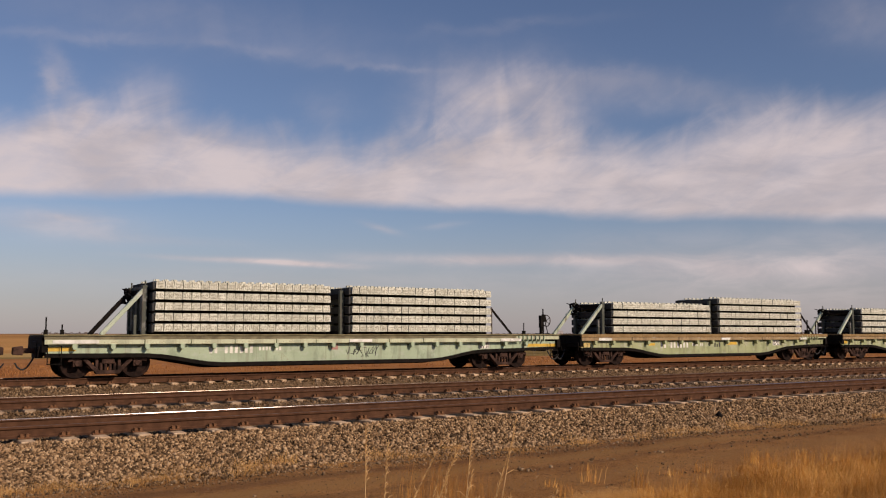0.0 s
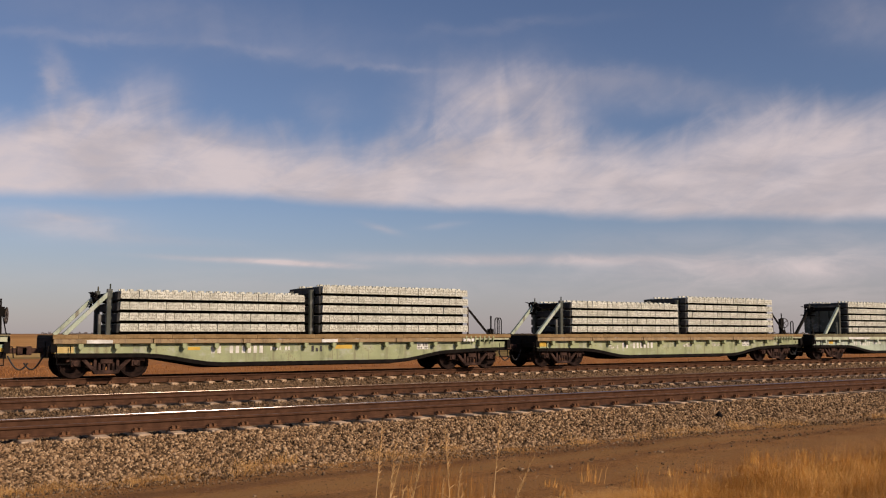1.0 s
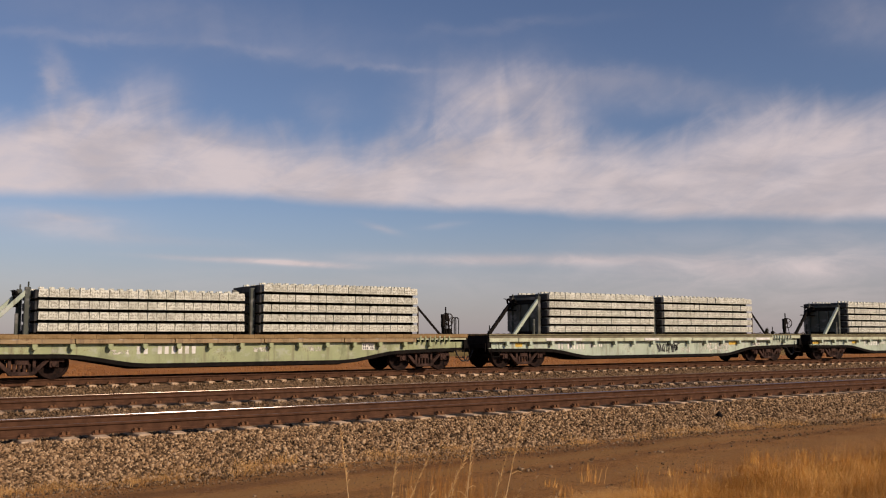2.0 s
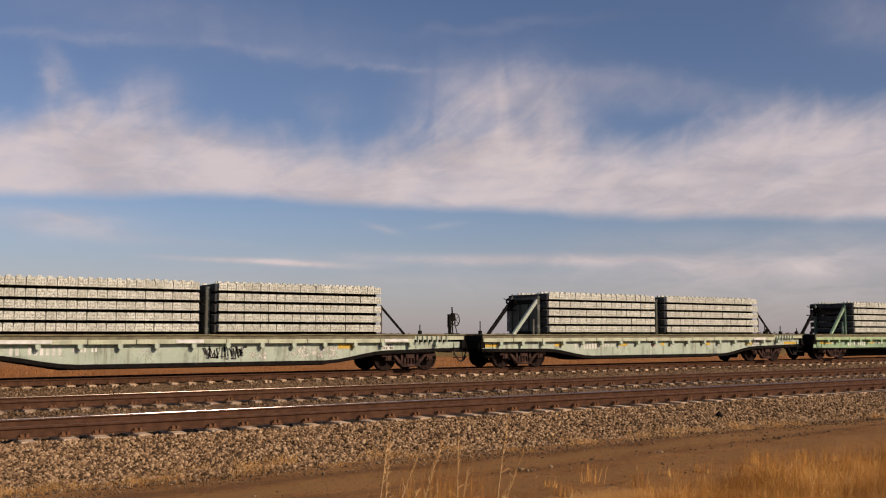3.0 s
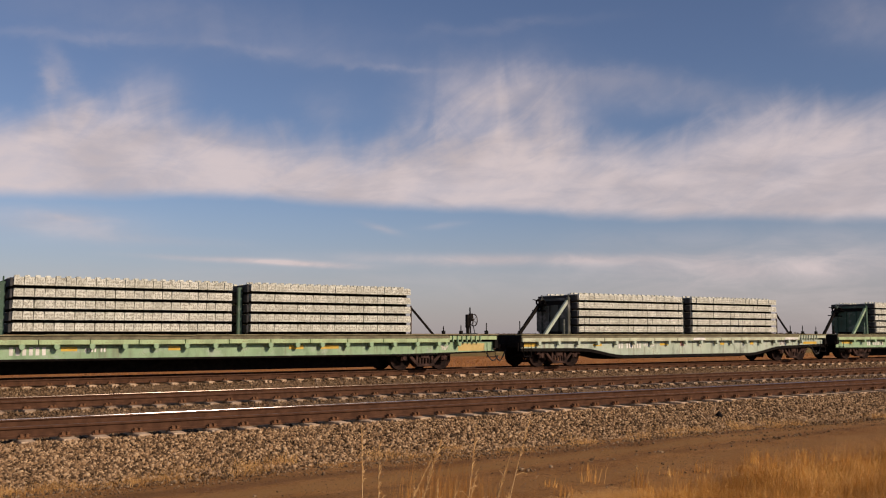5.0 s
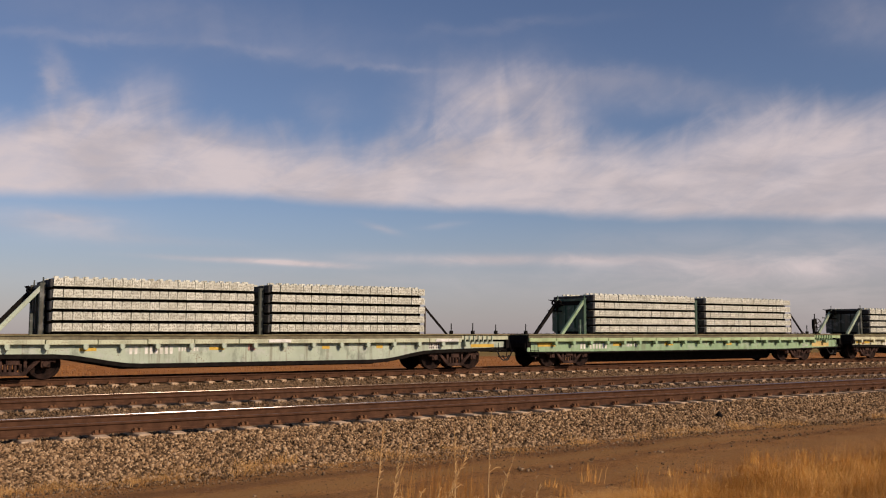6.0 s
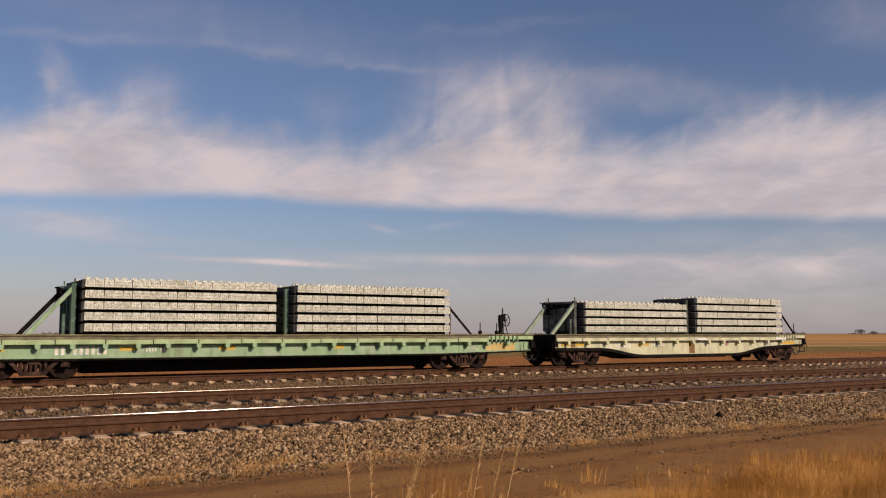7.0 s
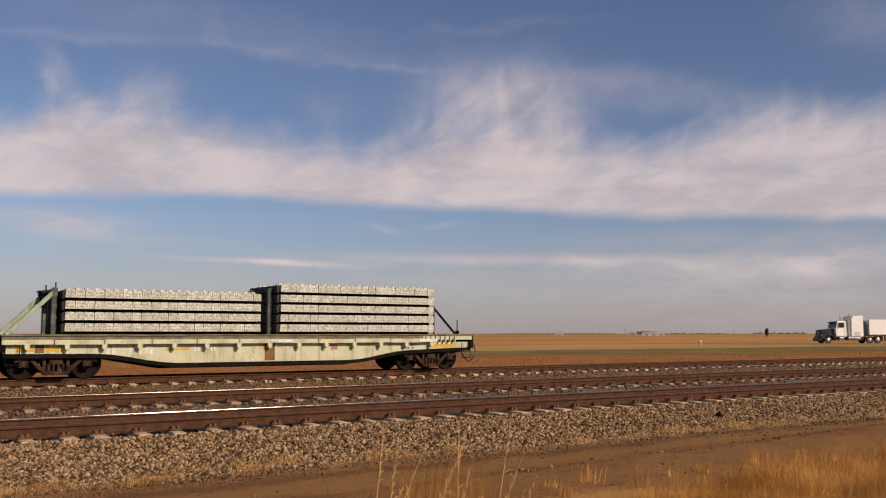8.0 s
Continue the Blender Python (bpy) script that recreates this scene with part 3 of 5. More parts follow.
def build_tracks():
    out = rail_outline()
    for k, ((y0, dz), pitch, count, start, wood) in enumerate(zip(TRACKS, (0.617, 0.61, 0.61), (165, 190, 240), (2.13, 1.9, 1.5), (TIE_PALE, TIE_DUSTY, TIE_PALE)), 1):
        track = tagged(new("track_%d" % k), "railway track with rusty rails on concrete ties", "railway track", kind="structure")
        track.matrix_basis = pose(0, y0 + GAUGE / 2, dz)
        for side in (-1, 1):
            y = side * GAUGE / 2
            s = Shape().sweep(out, lambda u, v: (-60, y + u, v), lambda u, v: (900, y + u, v))
            n = len(out)
            # head top and the gauge corner that wheel flanges rub bright
            bright = (n - 3, n - 4) if side > 0 else (1, 2)
            for i in bright[k > 1:]:
                s.slots[2 + i] = 3 if k > 1 else 1
            for i in (n - 1, n - 2 if side > 0 else 0):
                s.slots[2 + i] = 2
            part("rail", s, [RAIL_RUST, RAIL_TOP, RAIL_WORN, RAIL_DULL], track, "rusty steel rail with a polished head")
        rng = random.Random(k)
        ties = []
        for v in range(3):
            w = 0.100 + 0.012 * v
            ties.append(Shape().box(-w, w, -1.29, 1.29, -0.36, -0.186).mesh("tie", wood, 0.012))
        clip = Shape().box(-0.10, 0.10, -0.165, -0.07, -0.186, -0.165).box(-0.065, -0.02, -0.16, -0.06, -0.186, -0.112)
        clip.box(0.02, 0.065, -0.16, -0.06, -0.186, -0.112).rod((-0.09, -0.11, -0.17), (0.09, -0.11, -0.13), 0.016, 5)
        clip = clip.mesh("rail_clip", CLIP)
        for i in range(count):
            x = start - 6 * pitch + i * pitch + rng.uniform(-0.06, 0.06)
            at = pose(x, rng.uniform(-0.05, 0.05), rng.uniform(-0.016, 0.004), 0, 0, rng.uniform(-1.6, 1.6))
            part("tie", ties[rng.randrange(3)], None, track, at=at)
            part("rail_clip", clip, None, track, at=pose(x, -GAUGE / 2, 0.002))


build_ground()
build_bed()
build_tracks()


# ---- the train: flatcars loaded with concrete ties ----
SPEED = 20.5
MOVERS = []
TIER = 0.337
TIE_H = 0.246
DECK = 1.33


def tie_mesh():
    """One concrete tie, 2.6 m long, with its rail-seat shoulders; base at z = 0."""
    s = Shape()
    stations = ((-1.30, 0.238), (-1.05, TIE_H), (-0.45, TIE_H), (-0.2, 0.215), (0.2, 0.215), (0.45, TIE_H), (1.05, TIE_H), (1.30, 0.238))
    rings = []
    for y, h in stations:
        rings.append([(-0.136, y, 0.0), (0.136, y, 0.0), (0.139, y, 0.03), (0.128, y, h - 0.022), (0.112, y, h), (-0.112, y, h), (-0.128, y, h - 0.022), (-0.139, y, 0.03)])
    v = [p for r in rings for p in r]
    f = [tuple(range(8)), tuple(range(63, 55, -1))]
    for k in range(7):
        f += [(8 * k + i, 8 * k + 8 + i, 8 * k + 8 + (i + 1) % 8, 8 * k + (i + 1) % 8) for i in range(8)]
    s.solid(v, f)
    for y in (-0.88, -0.66, 0.66, 0.88):
        s.box(-0.06, 0.06, y - 0.04, y + 0.04, 0.22, 0.312)
    # cut strand ends in the near end face
    for x in (-0.07, 0.0, 0.07):
        for z in (0.06, 0.15):
            s.box(x - 0.016, x + 0.016, -1.306, -1.295, z - 0.016, z + 0.016, 1)
    return s.mesh("tie", [CONCRETE, STRAND])


TIE_MESH = tie_mesh()


def tie_stack(x0, x1, tiers, seed):
    """A stack of concrete ties laid across the deck, with timber strips between tiers; its origin is the deck below its front end."""
    count = max(8, round((x1 - x0) / 0.285))
    pitch = (x1 - x0) / count
    stack = tagged(new("tie_stack"), "pale concrete railway ties stacked in %s tiers on a flatcar" % ("four" if tiers == 4 else "five"), "concrete ties", group="loads on the train")
    rng = random.Random(seed)
    strip = Shape().box(-0.06, x1 - x0 - 0.02, -0.05, 0.05, 0.0, TIER - TIE_H - 0.004).mesh("dunnage", GAP_TIMBER)
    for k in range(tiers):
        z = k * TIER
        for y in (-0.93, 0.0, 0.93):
            part("dunnage", strip, None, stack, "timber strip darkened for the shaded gap", at=pose(rng.uniform(-0.03, 0.03), y, z + 0.001))
        for i in range(count):
            at = pose((i + 0.5) * pitch + rng.uniform(-0.006, 0.006), rng.gauss(0, 0.012), z + TIER - TIE_H, 0, 0, rng.gauss(0, 0.12))
            part("concrete_tie", TIE_MESH, None, stack, at=at)
    return stack


def wheelset_mesh():
    s = Shape()
    tread = [(0.10, -0.07), (0.13, -0.07), (0.15, -0.02), (0.36, -0.03), (0.385, -0.06), (0.45, -0.065), (0.457, 0.03), (0.482, 0.045), (0.482, 0.065), (0.39, 0.065), (0.36, 0.03), (0.15, 0.04), (0.10, 0.07)]
    s.lathe(tread, -0.775, 28)
    s.lathe([(r, -y) for r, y in tread], 0.775, 28)
    s.rod((0, -1.05, 0), (0, 1.05, 0), 0.085, 12)
    for a in range(5):
        c, d = math.cos(a * 2 * math.pi / 5), math.sin(a * 2 * math.pi / 5)
        s.rod((0.05 * c, -1.065, 0.05 * d), (0.05 * c, -1.045, 0.05 * d), 0.014, 6)
    return s.mesh("wheelset", WHEEL_STEEL)


WHEELSET = wheelset_mesh()
WHEEL_R = 0.457


def side_frame_mesh():
    """Cast side frame: arched top, slanting legs, spring nest and end bearings."""
    s = Shape()
    for y in (-1.06,):
        s.plate([(-1.15, 0.60), (-0.72, 0.72), (0.72, 0.72), (1.15, 0.60), (1.15, 0.50), (0.66, 0.60), (-0.66, 0.60), (-1.15, 0.50)], y - 0.07, y + 0.07)
        for d in (-1, 1):
            s.plate([(d * 0.74, 0.56), (d * 0.62, 0.60), (d * 0.24, 0.22), (d * 0.34, 0.15)], y - 0.08, y + 0.06)
            s.box(d * 0.88 - 0.13, d * 0.88 + 0.13, y - 0.06, y + 0.1, 0.36, 0.60)
            s.rod((d * 0.88, y - 0.1, 0.457), (d * 0.88, y, 0.457), 0.09, 10)
            s.box(d * 0.33 - 0.045, d * 0.33 + 0.045, y - 0.07, y + 0.07, 0.2, 0.64)
        s.plate([(-0.42, 0.24), (0.42, 0.24), (0.34, 0.13), (-0.34, 0.13)], y - 0.1, y + 0.1)
        for x in (-0.2, -0.07, 0.07, 0.2):
            s.rod((x, y - 0.03, 0.23), (x, y - 0.03, 0.47), 0.05, 8)
    return s.mesh("side_frame", TRUCK_STEEL, 0.012)


SIDE_FRAME = side_frame_mesh()
BOLSTER = Shape().box(-0.19, 0.19, -1.16, 1.16, 0.44, 0.60).box(-0.16, 0.16, -0.5, 0.5, 0.58, 0.70).box(-0.75, -0.66, -0.8, 0.8, 0.34, 0.44).box(0.66, 0.75, -0.8, 0.8, 0.34, 0.44).mesh("bolster", TRUCK_STEEL, 0.015)
SPIN = []


def running_truck(car, x):
    truck = new("truck")
    truck.parent = car
    truck.matrix_basis = pose(x, 0, 0)
    tagged(truck, "four-wheel truck of rusty cast steel")
    part("side_frame", SIDE_FRAME, None, truck)
    part("side_frame", SIDE_FRAME, None, truck, at=pose(0, 0, 0, 0, 0, 180))
    part("bolster", BOLSTER, None, truck)
    for dx in (-0.88, 0.88):
        SPIN.append(part("wheelset", WHEELSET, None, truck, at=pose(dx, 0, WHEEL_R)))


def lettering(parent, mat, x, z, y, pattern, height, pitch):
    """Worn stencilled characters as plain upright bars; gaps where the pattern has a blank."""
    for i, c in enumerate(pattern):
        if c != " ":
            s = Shape().box(x + i * pitch, x + i * pitch + pitch * 0.56, y - 0.004, y + 0.001, z, z + height * (1.0 if c == "I" else 0.62))
            part("letter_bar", s, mat, parent)


def flatcar(spec, seed):
    """A flatcar. Car space: x from the leading end, y across, z from the rail head."""
    length, t1, t2 = spec["length"], spec["t1"], spec["t2"]
    paint, belly = spec["paint"], spec["belly"]
    rng = random.Random(seed)
    car = tagged(new("flatcar"), spec["label"], "flatcar", group="cars of the train")
    n = -1.41
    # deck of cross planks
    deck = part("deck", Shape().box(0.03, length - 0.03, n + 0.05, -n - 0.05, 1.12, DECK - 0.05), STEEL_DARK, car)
    planks = 24 if spec["wood"] else 14
    step = (length - 0.1) / planks
    plank = Shape().box(0.002, step - 0.002, n - 0.012, -n + 0.012, DECK - (0.13 if spec["wood"] else 0.042), DECK).mesh("plank", spec["deck"], 0.008)
    for i in range(planks):
        part("plank", plank, None, deck, at=pose(0.05 + i * step, 0, rng.uniform(-0.006, 0.006)))
    # side sill: rail along the top, deeper plate below, stake pockets
    a, b = t1 + 1.05, t1 + 3.6
    c, d = t2 - 3.5, t2 - 1.0
    low, high = (0.43, 0.75) if belly else (0.61, 0.61)
    web = [(0.12, 1.05), (0.12, high + 0.02), (a, high)]
    web += [(a + (b - a) * u, high + (low - high) * float(smooth(0, 1, u))) for u in (0.2, 0.4, 0.6, 0.8)]
    web += [(b, low), (c, low)]
    web += [(c + (d - c) * u, low + (high - low) * float(smooth(0, 1, u))) for u in (0.2, 0.4, 0.6, 0.8)]
    web += [(d, high), (length - 1.5, high + 0.05), (length - 0.12, high + 0.08), (length - 0.12, 1.05)]
    inset = 1.23 if belly else 1.20
    for side in (-1, 1):
        yw = side * inset
        sill = part("side_sill", Shape().plate(web, yw - 0.012, yw + 0.012), paint, car)
        bottom = web[1:-1]
        # Flange drawn deeper in near-black to carry the shade below the sill.
        flange, lip = Shape(), 0.125 if belly else 0.06
        for (xa, za), (xb, zb) in zip(bottom, bottom[1:]):
            flange.solid([(xa, yw - 0.03, za - lip), (xa, yw + 0.03, za - lip), (xa, yw - 0.03, za + 0.002), (xa, yw + 0.03, za + 0.002),
                          (xb, yw - 0.03, zb - lip), (xb, yw + 0.03, zb - lip), (xb, yw - 0.03, zb + 0.002), (xb, yw + 0.03, zb + 0.002)],
                         [(0, 1, 3, 2), (4, 6, 7, 5), (0, 4, 5, 1), (2, 3, 7, 6), (0, 2, 6, 4), (1, 5, 7, 3)])
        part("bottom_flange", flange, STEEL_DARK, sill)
        x, stop = 0.08, length - (2.3 if side < 0 else 0.1)
        y0, y1 = sorted((side * 1.29, side * (1.40 if spec["wood"] else 1.43)))
        lengths = max(4, round((stop - x) / (2.9 if spec["wood"] else 1.48)))
        w = (stop - x) / lengths
        low_z, top_z = (1.05, DECK - 0.135) if spec["wood"] else (1.03, DECK - 0.155)
        rail = Shape().box(0, w - 0.025, y0, y1, low_z, top_z).mesh("side_rail", WOOD_RAIL if spec["wood"] else spec["rail"], 0.012)
        if not spec["wood"]:
            ya, yb = sorted((side * 1.30, side * 1.375))
            part("deck_stringer", Shape().box(x, stop, ya, yb, top_z + 0.003, DECK - 0.045), STRINGER, car)
        for i in range(lengths):
            part("side_rail", rail, None, car, at=pose(x + i * w, rng.uniform(-0.008, 0.008), rng.uniform(-0.006, 0.006)))
        y0, y1 = sorted((side * (inset + 0.015), side * 1.44))
        w = spec["pocket"]
        drop = 0.17 if belly else 0.16
        pocket = Shape().plate([(-w / 2, 1.045), (w / 2, 1.045), (w / 2, 1.045 - drop * 0.6), (w / 4, 1.045 - drop), (-w / 4, 1.045 - drop), (-w / 2, 1.045 - drop * 0.6)], y0, y1)
        pocket = pocket.mesh("stake_pocket", paint, 0.008)
        x = spec["p0"]
        while x < length - 1.2:
            part("stake_pocket", pocket, None, sill, at=pose(x + rng.uniform(-0.03, 0.03), 0, 0))
            x += spec["pitch"]
    # ribs and grab irons where the side rail stops
    part("end_fascia", Shape().box(length - 2.29, length - 0.1, -1.374, -1.362, 1.125, DECK - 0.06), spec["rail"], car)
    for i in range(7):
        x = length - 2.18 + i * 0.21
        part("rib", Shape().plate([(x, 1.05), (x + 0.035, 1.05), (x + 0.06, DECK - 0.06), (x, DECK - 0.06)], -1.43, -1.29), paint, car)
    # centre sill, cross bearers and end sills, their near-black holding the shade beneath
    reach, base = (3.2, 0.24) if belly else (1.5, 0.13)
    keel = [(0.1, 1.13), (0.1, 0.74), (t1 + 0.9, 0.66), (t1 + reach, base), (t2 - reach, base), (t2 - 0.9, 0.66), (length - 0.1, 0.74), (length - 0.1, 1.13)]
    part("centre_sill", Shape().plate(keel, -0.36, 0.36), STEEL_DARK, car, "deep centre sill blackened for shade")
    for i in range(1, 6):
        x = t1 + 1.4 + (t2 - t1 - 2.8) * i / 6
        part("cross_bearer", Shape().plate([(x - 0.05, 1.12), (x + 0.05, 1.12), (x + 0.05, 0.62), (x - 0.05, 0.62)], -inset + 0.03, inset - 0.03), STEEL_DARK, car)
    for x, d in ((0.02, 1), (length - 0.02, -1)):
        xa, xb = sorted((x, x + d * 0.16))
        end = Shape().box(xa, xb, -1.36, 1.36, 0.80, DECK - 0.09).box(xa - 0.02, xb + 0.02, -0.42, 0.42, 0.62, 1.12)
        part("end_sill", end, STEEL_DARK, car, soft=0.01)
        k = Shape().box(min(x, x - d * 0.42), max(x, x - d * 0.42), -0.09, 0.09, 0.76, 0.92)
        k.plate([(x - d * 0.34, 0.70), (x - d * 0.34, 0.98), (x - d * 0.62, 0.95), (x - d * 0.62, 0.72)], -0.17, 0.13)
        part("coupler", k, TRUCK_STEEL, car, soft=0.02)
        hose = [Vector((x - d * (0.05 + 0.55 * u), -0.42 - 0.1 * u, 0.70 - 0.42 * math.sin(u * 2.6))) for u in [i / 7 for i in range(8)]]
        part("air_hose", Shape().hose(hose, 0.026), RUBBER, car)
        lever = Shape().rod((x - d * 0.06, -1.3, 0.98), (x - d * 0.06, -0.2, 0.94), 0.016).rod((x - d * 0.06, -1.3, 0.98), (x - d * 0.10, -1.34, 0.66), 0.016)
        part("uncoupling_lever", lever, STEEL_DARK, car)
        step_x = x + d * 0.35
        st = Shape().rod((step_x - 0.19, -1.36, 1.0), (step_x - 0.19, -1.38, 0.46), 0.014).rod((step_x + 0.19, -1.36, 1.0), (step_x + 0.19, -1.38, 0.46), 0.014)
        st.box(step_x - 0.2, step_x + 0.2, -1.42, -1.33, 0.44, 0.47).box(step_x - 0.2, step_x + 0.2, -1.41, -1.34, 0.66, 0.685)
        part("sill_step", st, STEEL_DARK, car)
    for x in spec["stakes"]:
        h = rng.uniform(0.3, 0.55)
        part("stake", Shape().rod((x, -1.1, DECK), (x, -1.1, DECK + h), 0.022, 6).box(x - 0.05, x + 0.05, -1.16, -1.04, DECK, DECK + 0.14), STEEL_DARK, car)
    if spec["brake"]:
        x = length - spec["brake"]
        stand = Shape().box(x - 0.045, x + 0.045, -0.60, -0.47, DECK - 0.05, DECK + 0.32).box(x - 0.06, x + 0.05, -0.60, -0.45, DECK + 0.26, DECK + 0.78)
        stand.rod((x + 0.16, -0.50, DECK), (x + 0.13, -0.50, DECK + 1.06), 0.030).rod((x + 0.30, -0.62, DECK), (x + 0.16, -0.52, DECK + 0.72), 0.02)
        stand.box(x + 0.10, x + 0.24, -0.56, -0.44, DECK + 0.52, DECK + 0.82).box(x - 0.2, x + 0.42, -0.62, -0.44, DECK, DECK + 0.035)
        stand = part("hand_brake", stand, STEEL_DARK, car, "black hand-brake stand with its wheel", soft=0.012)
        hub = Vector((x + 0.29, -0.53, DECK + 0.56))
        wheel = Shape().ring(hub, (1, 0.05, 0), 0.235, 0.021).rod(hub - Vector((0.18, 0, 0)), hub, 0.03)
        for k in range(5):
            q = 2 * math.pi * k / 5
            wheel.rod(hub, hub + Vector((0, 0.235 * math.cos(q), 0.235 * math.sin(q))), 0.013, 5)
        part("brake_wheel", wheel, STEEL_RUSTY, stand)
    if spec["hoop"]:
        # bent hand rails and a brake post on the end platform
        for x, y in ((length - 0.62, -1.15), (length - 0.36, -0.95)):
            rail = [(x, y, DECK), (x, y, DECK + 0.56), (x + 0.05, y, DECK + 0.64), (x + 0.15, y, DECK + 0.64), (x + 0.20, y, DECK + 0.56), (x + 0.20, y, DECK)]
            part("hand_rail", Shape().hose([Vector(p) for p in rail], 0.022), STEEL_DARK, car)
        part("brake_post", Shape().rod((length - 0.28, -0.4, DECK - 0.05), (length - 0.28, -0.4, DECK + 0.74), 0.035).box(length - 0.40, length - 0.2, -0.5, -0.3, DECK - 0.02, DECK + 0.22), STEEL_DARK, car, soft=0.01)
    running_truck(car, t1)
    running_truck(car, t2)
    # bulkheads and stanchions that hold the load
    s1, s1r, s2, s2r = spec["stacks"]
    frame_paint = spec["frame"]
    for x, braced, top in ((s1 - 0.22, True, spec["top"]), (s2 - 0.22, False, DECK + 5 * TIER - 0.12)):
        for y in (-0.88, 0.88):
            post = Shape().box(x - 0.10, x + 0.06, y - 0.07, y + 0.07, DECK - 0.04, top)
            if braced:
                post.rod((x, y, top), (x, y, top + 0.16), 0.028, 6)
            part("bulkhead_post", post, frame_paint, car, soft=0.012)
            if braced:
                part("brace", Shape().beam((x - 0.05, y, top - 0.14), (x - 1.3, y, DECK - 0.02), 0.13, 0.13), spec["brace"] if y < 0 or spec["wood"] or paint is CREAM else STEEL_DARK, car, soft=0.012)
        part("bulkhead_beam", Shape().box(x - 0.05, x + 0.03, -0.81, 0.81, top - 0.30, top - 0.12), STEEL_DARK, car, soft=0.01)
        part("bulkhead_beam", Shape().box(x - 0.05, x + 0.03, -0.81, 0.81, DECK, DECK + 0.12), STEEL_DARK, car, soft=0.01)
        if braced and spec["plate"]:
            part("bulkhead_plate", Shape().box(x - 0.045, x + 0.02, -0.81, 1.22, DECK + 0.121, top - 0.305).box(x - 0.03, x + 0.03, -0.81, 1.22, top - 0.115, top - 0.02), frame_paint, car, soft=0.006)
            for y in (-0.3, 0.3):
                part("bulkhead_rib", Shape().box(x - 0.11, x - 0.05, y - 0.03, y + 0.03, DECK + 0.125, top - 0.31), frame_paint, car)
        rows = spec["tiers"][0 if braced else 1]
        # Dark slabs added for the shaded face of each tier's first tie.
        face_slab = Shape().box(x + 0.045, x + 0.115, -1.27, 1.33, 0.03, 0.28).mesh("bulkhead_board", TIE_FACE_SHADE, 0.008)
        for k in range(rows):
            part("bulkhead_board", face_slab, None, car, at=pose(0.05 if not braced else s1 - 0.13 - x, 0, DECK + k * TIER + 0.03))
        if braced:
            part("foot_stake", Shape().box(x - 0.34, x - 0.25, -0.95, -0.85, DECK - 0.02, DECK + 0.62), frame_paint, car, soft=0.01)
            part("binder_bar", Shape().beam((x - 0.16, 0.2, top - 0.3), (x - 0.2, 1.25, top - 0.02), 0.07, 0.07).beam((x - 0.12, 0.5, top - 0.55), (x - 0.2, 1.3, top - 0.5), 0.06, 0.06), STEEL_DARK, car)
            for y, z, q in ((0.95, 0.16, 0.2), (0.8, 0.3, -0.2), (0.9, 0.42, 0.5), (0.6, 0.2, 0.3)):
                part("chain_coil", Shape().ring((x - 0.15, y, top - z), (1, q, 0.15), 0.11, 0.045, 9, 5), STEEL_DARK, car)
    for y in (-1.25, 1.2):
        part("end_brace", Shape().beam((s2r + 0.03, y, DECK + 0.98), (s2r + 1.0, y, DECK), 0.06, 0.07), STEEL_DARK, car)
        part("end_post", Shape().box(s2r + 0.008, s2r + 0.05, y - 0.03, y + 0.03, DECK, DECK + 1.05), STEEL_RUSTY, car)
    part("end_chain", Shape().rod((s2r + 0.04, -0.3, DECK + 0.6), (s2r + 0.55, 0.1, DECK), 0.035, 6), STEEL_DARK, car)
    # reflectors, stencils and lettering on the near side
    yf = -inset - 0.012
    for x, w, h in spec["yellow"]:
        z = 0.83 if h < 0.19 else 0.98 - h
        part("reflector", Shape().box(x, x + w, yf - 0.004, yf + 0.002, z, z + h), FADED_YELLOW if h > 0.19 else YELLOW, car, "worn yellow reflective patch")
    m0, m1 = spec["mark"]
    lettering(car, WHITE, m0, 0.72, yf, "II IIIIII", 0.24, (m1 - m0) / 8.7)
    if spec["note"]:
        m0, m1 = spec["note"]
        lettering(car, WHITE, m0, 0.80, yf, "iiii ii", 0.20, (m1 - m0) / 6.7)
    if spec["panel"]:
        px = t2 - 1.25 if spec["panel"] is True else spec["panel"]
        panel = part("stencil_panel", Shape().box(px, px + 0.48, yf - 0.004, yf + 0.002, 0.78, 1.02), WHITE, car, "white stencil panel")
        lettering(panel, BLACK, px + 0.03, 0.90, yf - 0.004, "II III", 0.09, 0.075)
        lettering(panel, BLACK, px + 0.03, 0.80, yf - 0.004, "III II", 0.07, 0.075)
    for x, w in spec["black"]:
        lettering(car, BLACK, x, 0.74, yf, "IiI", 0.20, w / 3)
    for x, w, z, h in spec["patches"]:
        part("paint_patch", Shape().box(x, x + w, yf - 0.003, yf + 0.001, z, z + h), CHALK, car, "chalky white patch")
    for x, w in spec["rust"]:
        part("rust_band", Shape().box(x, x + w, yf - 0.003, yf + 0.001, (low if x > t1 + 3.6 else high) + 0.03, 1.04), RUST_BAND, car, "rust-brown patch plate")
    for x, w, thick in spec["scrawl"]:
        marks = Shape()
        count = max(3, round(w / 0.13))
        for k in range(count):
            cx, cz = x + (k + 0.5) * w / count, 0.74 + rng.uniform(-0.05, 0.05)
            tall, wide = rng.uniform(0.10, 0.2), rng.uniform(0.05, 0.09)
            line = [(cx + rng.choice((-1, -0.2, 1)) * wide, cz + tall * rng.choice((-1, -0.9, 0, 0.9, 1))) for i in range(rng.randrange(4, 7))]
            for (xa, za), (xb, zb) in zip(line, line[1:]):
                d = math.hypot(xb - xa, zb - za)
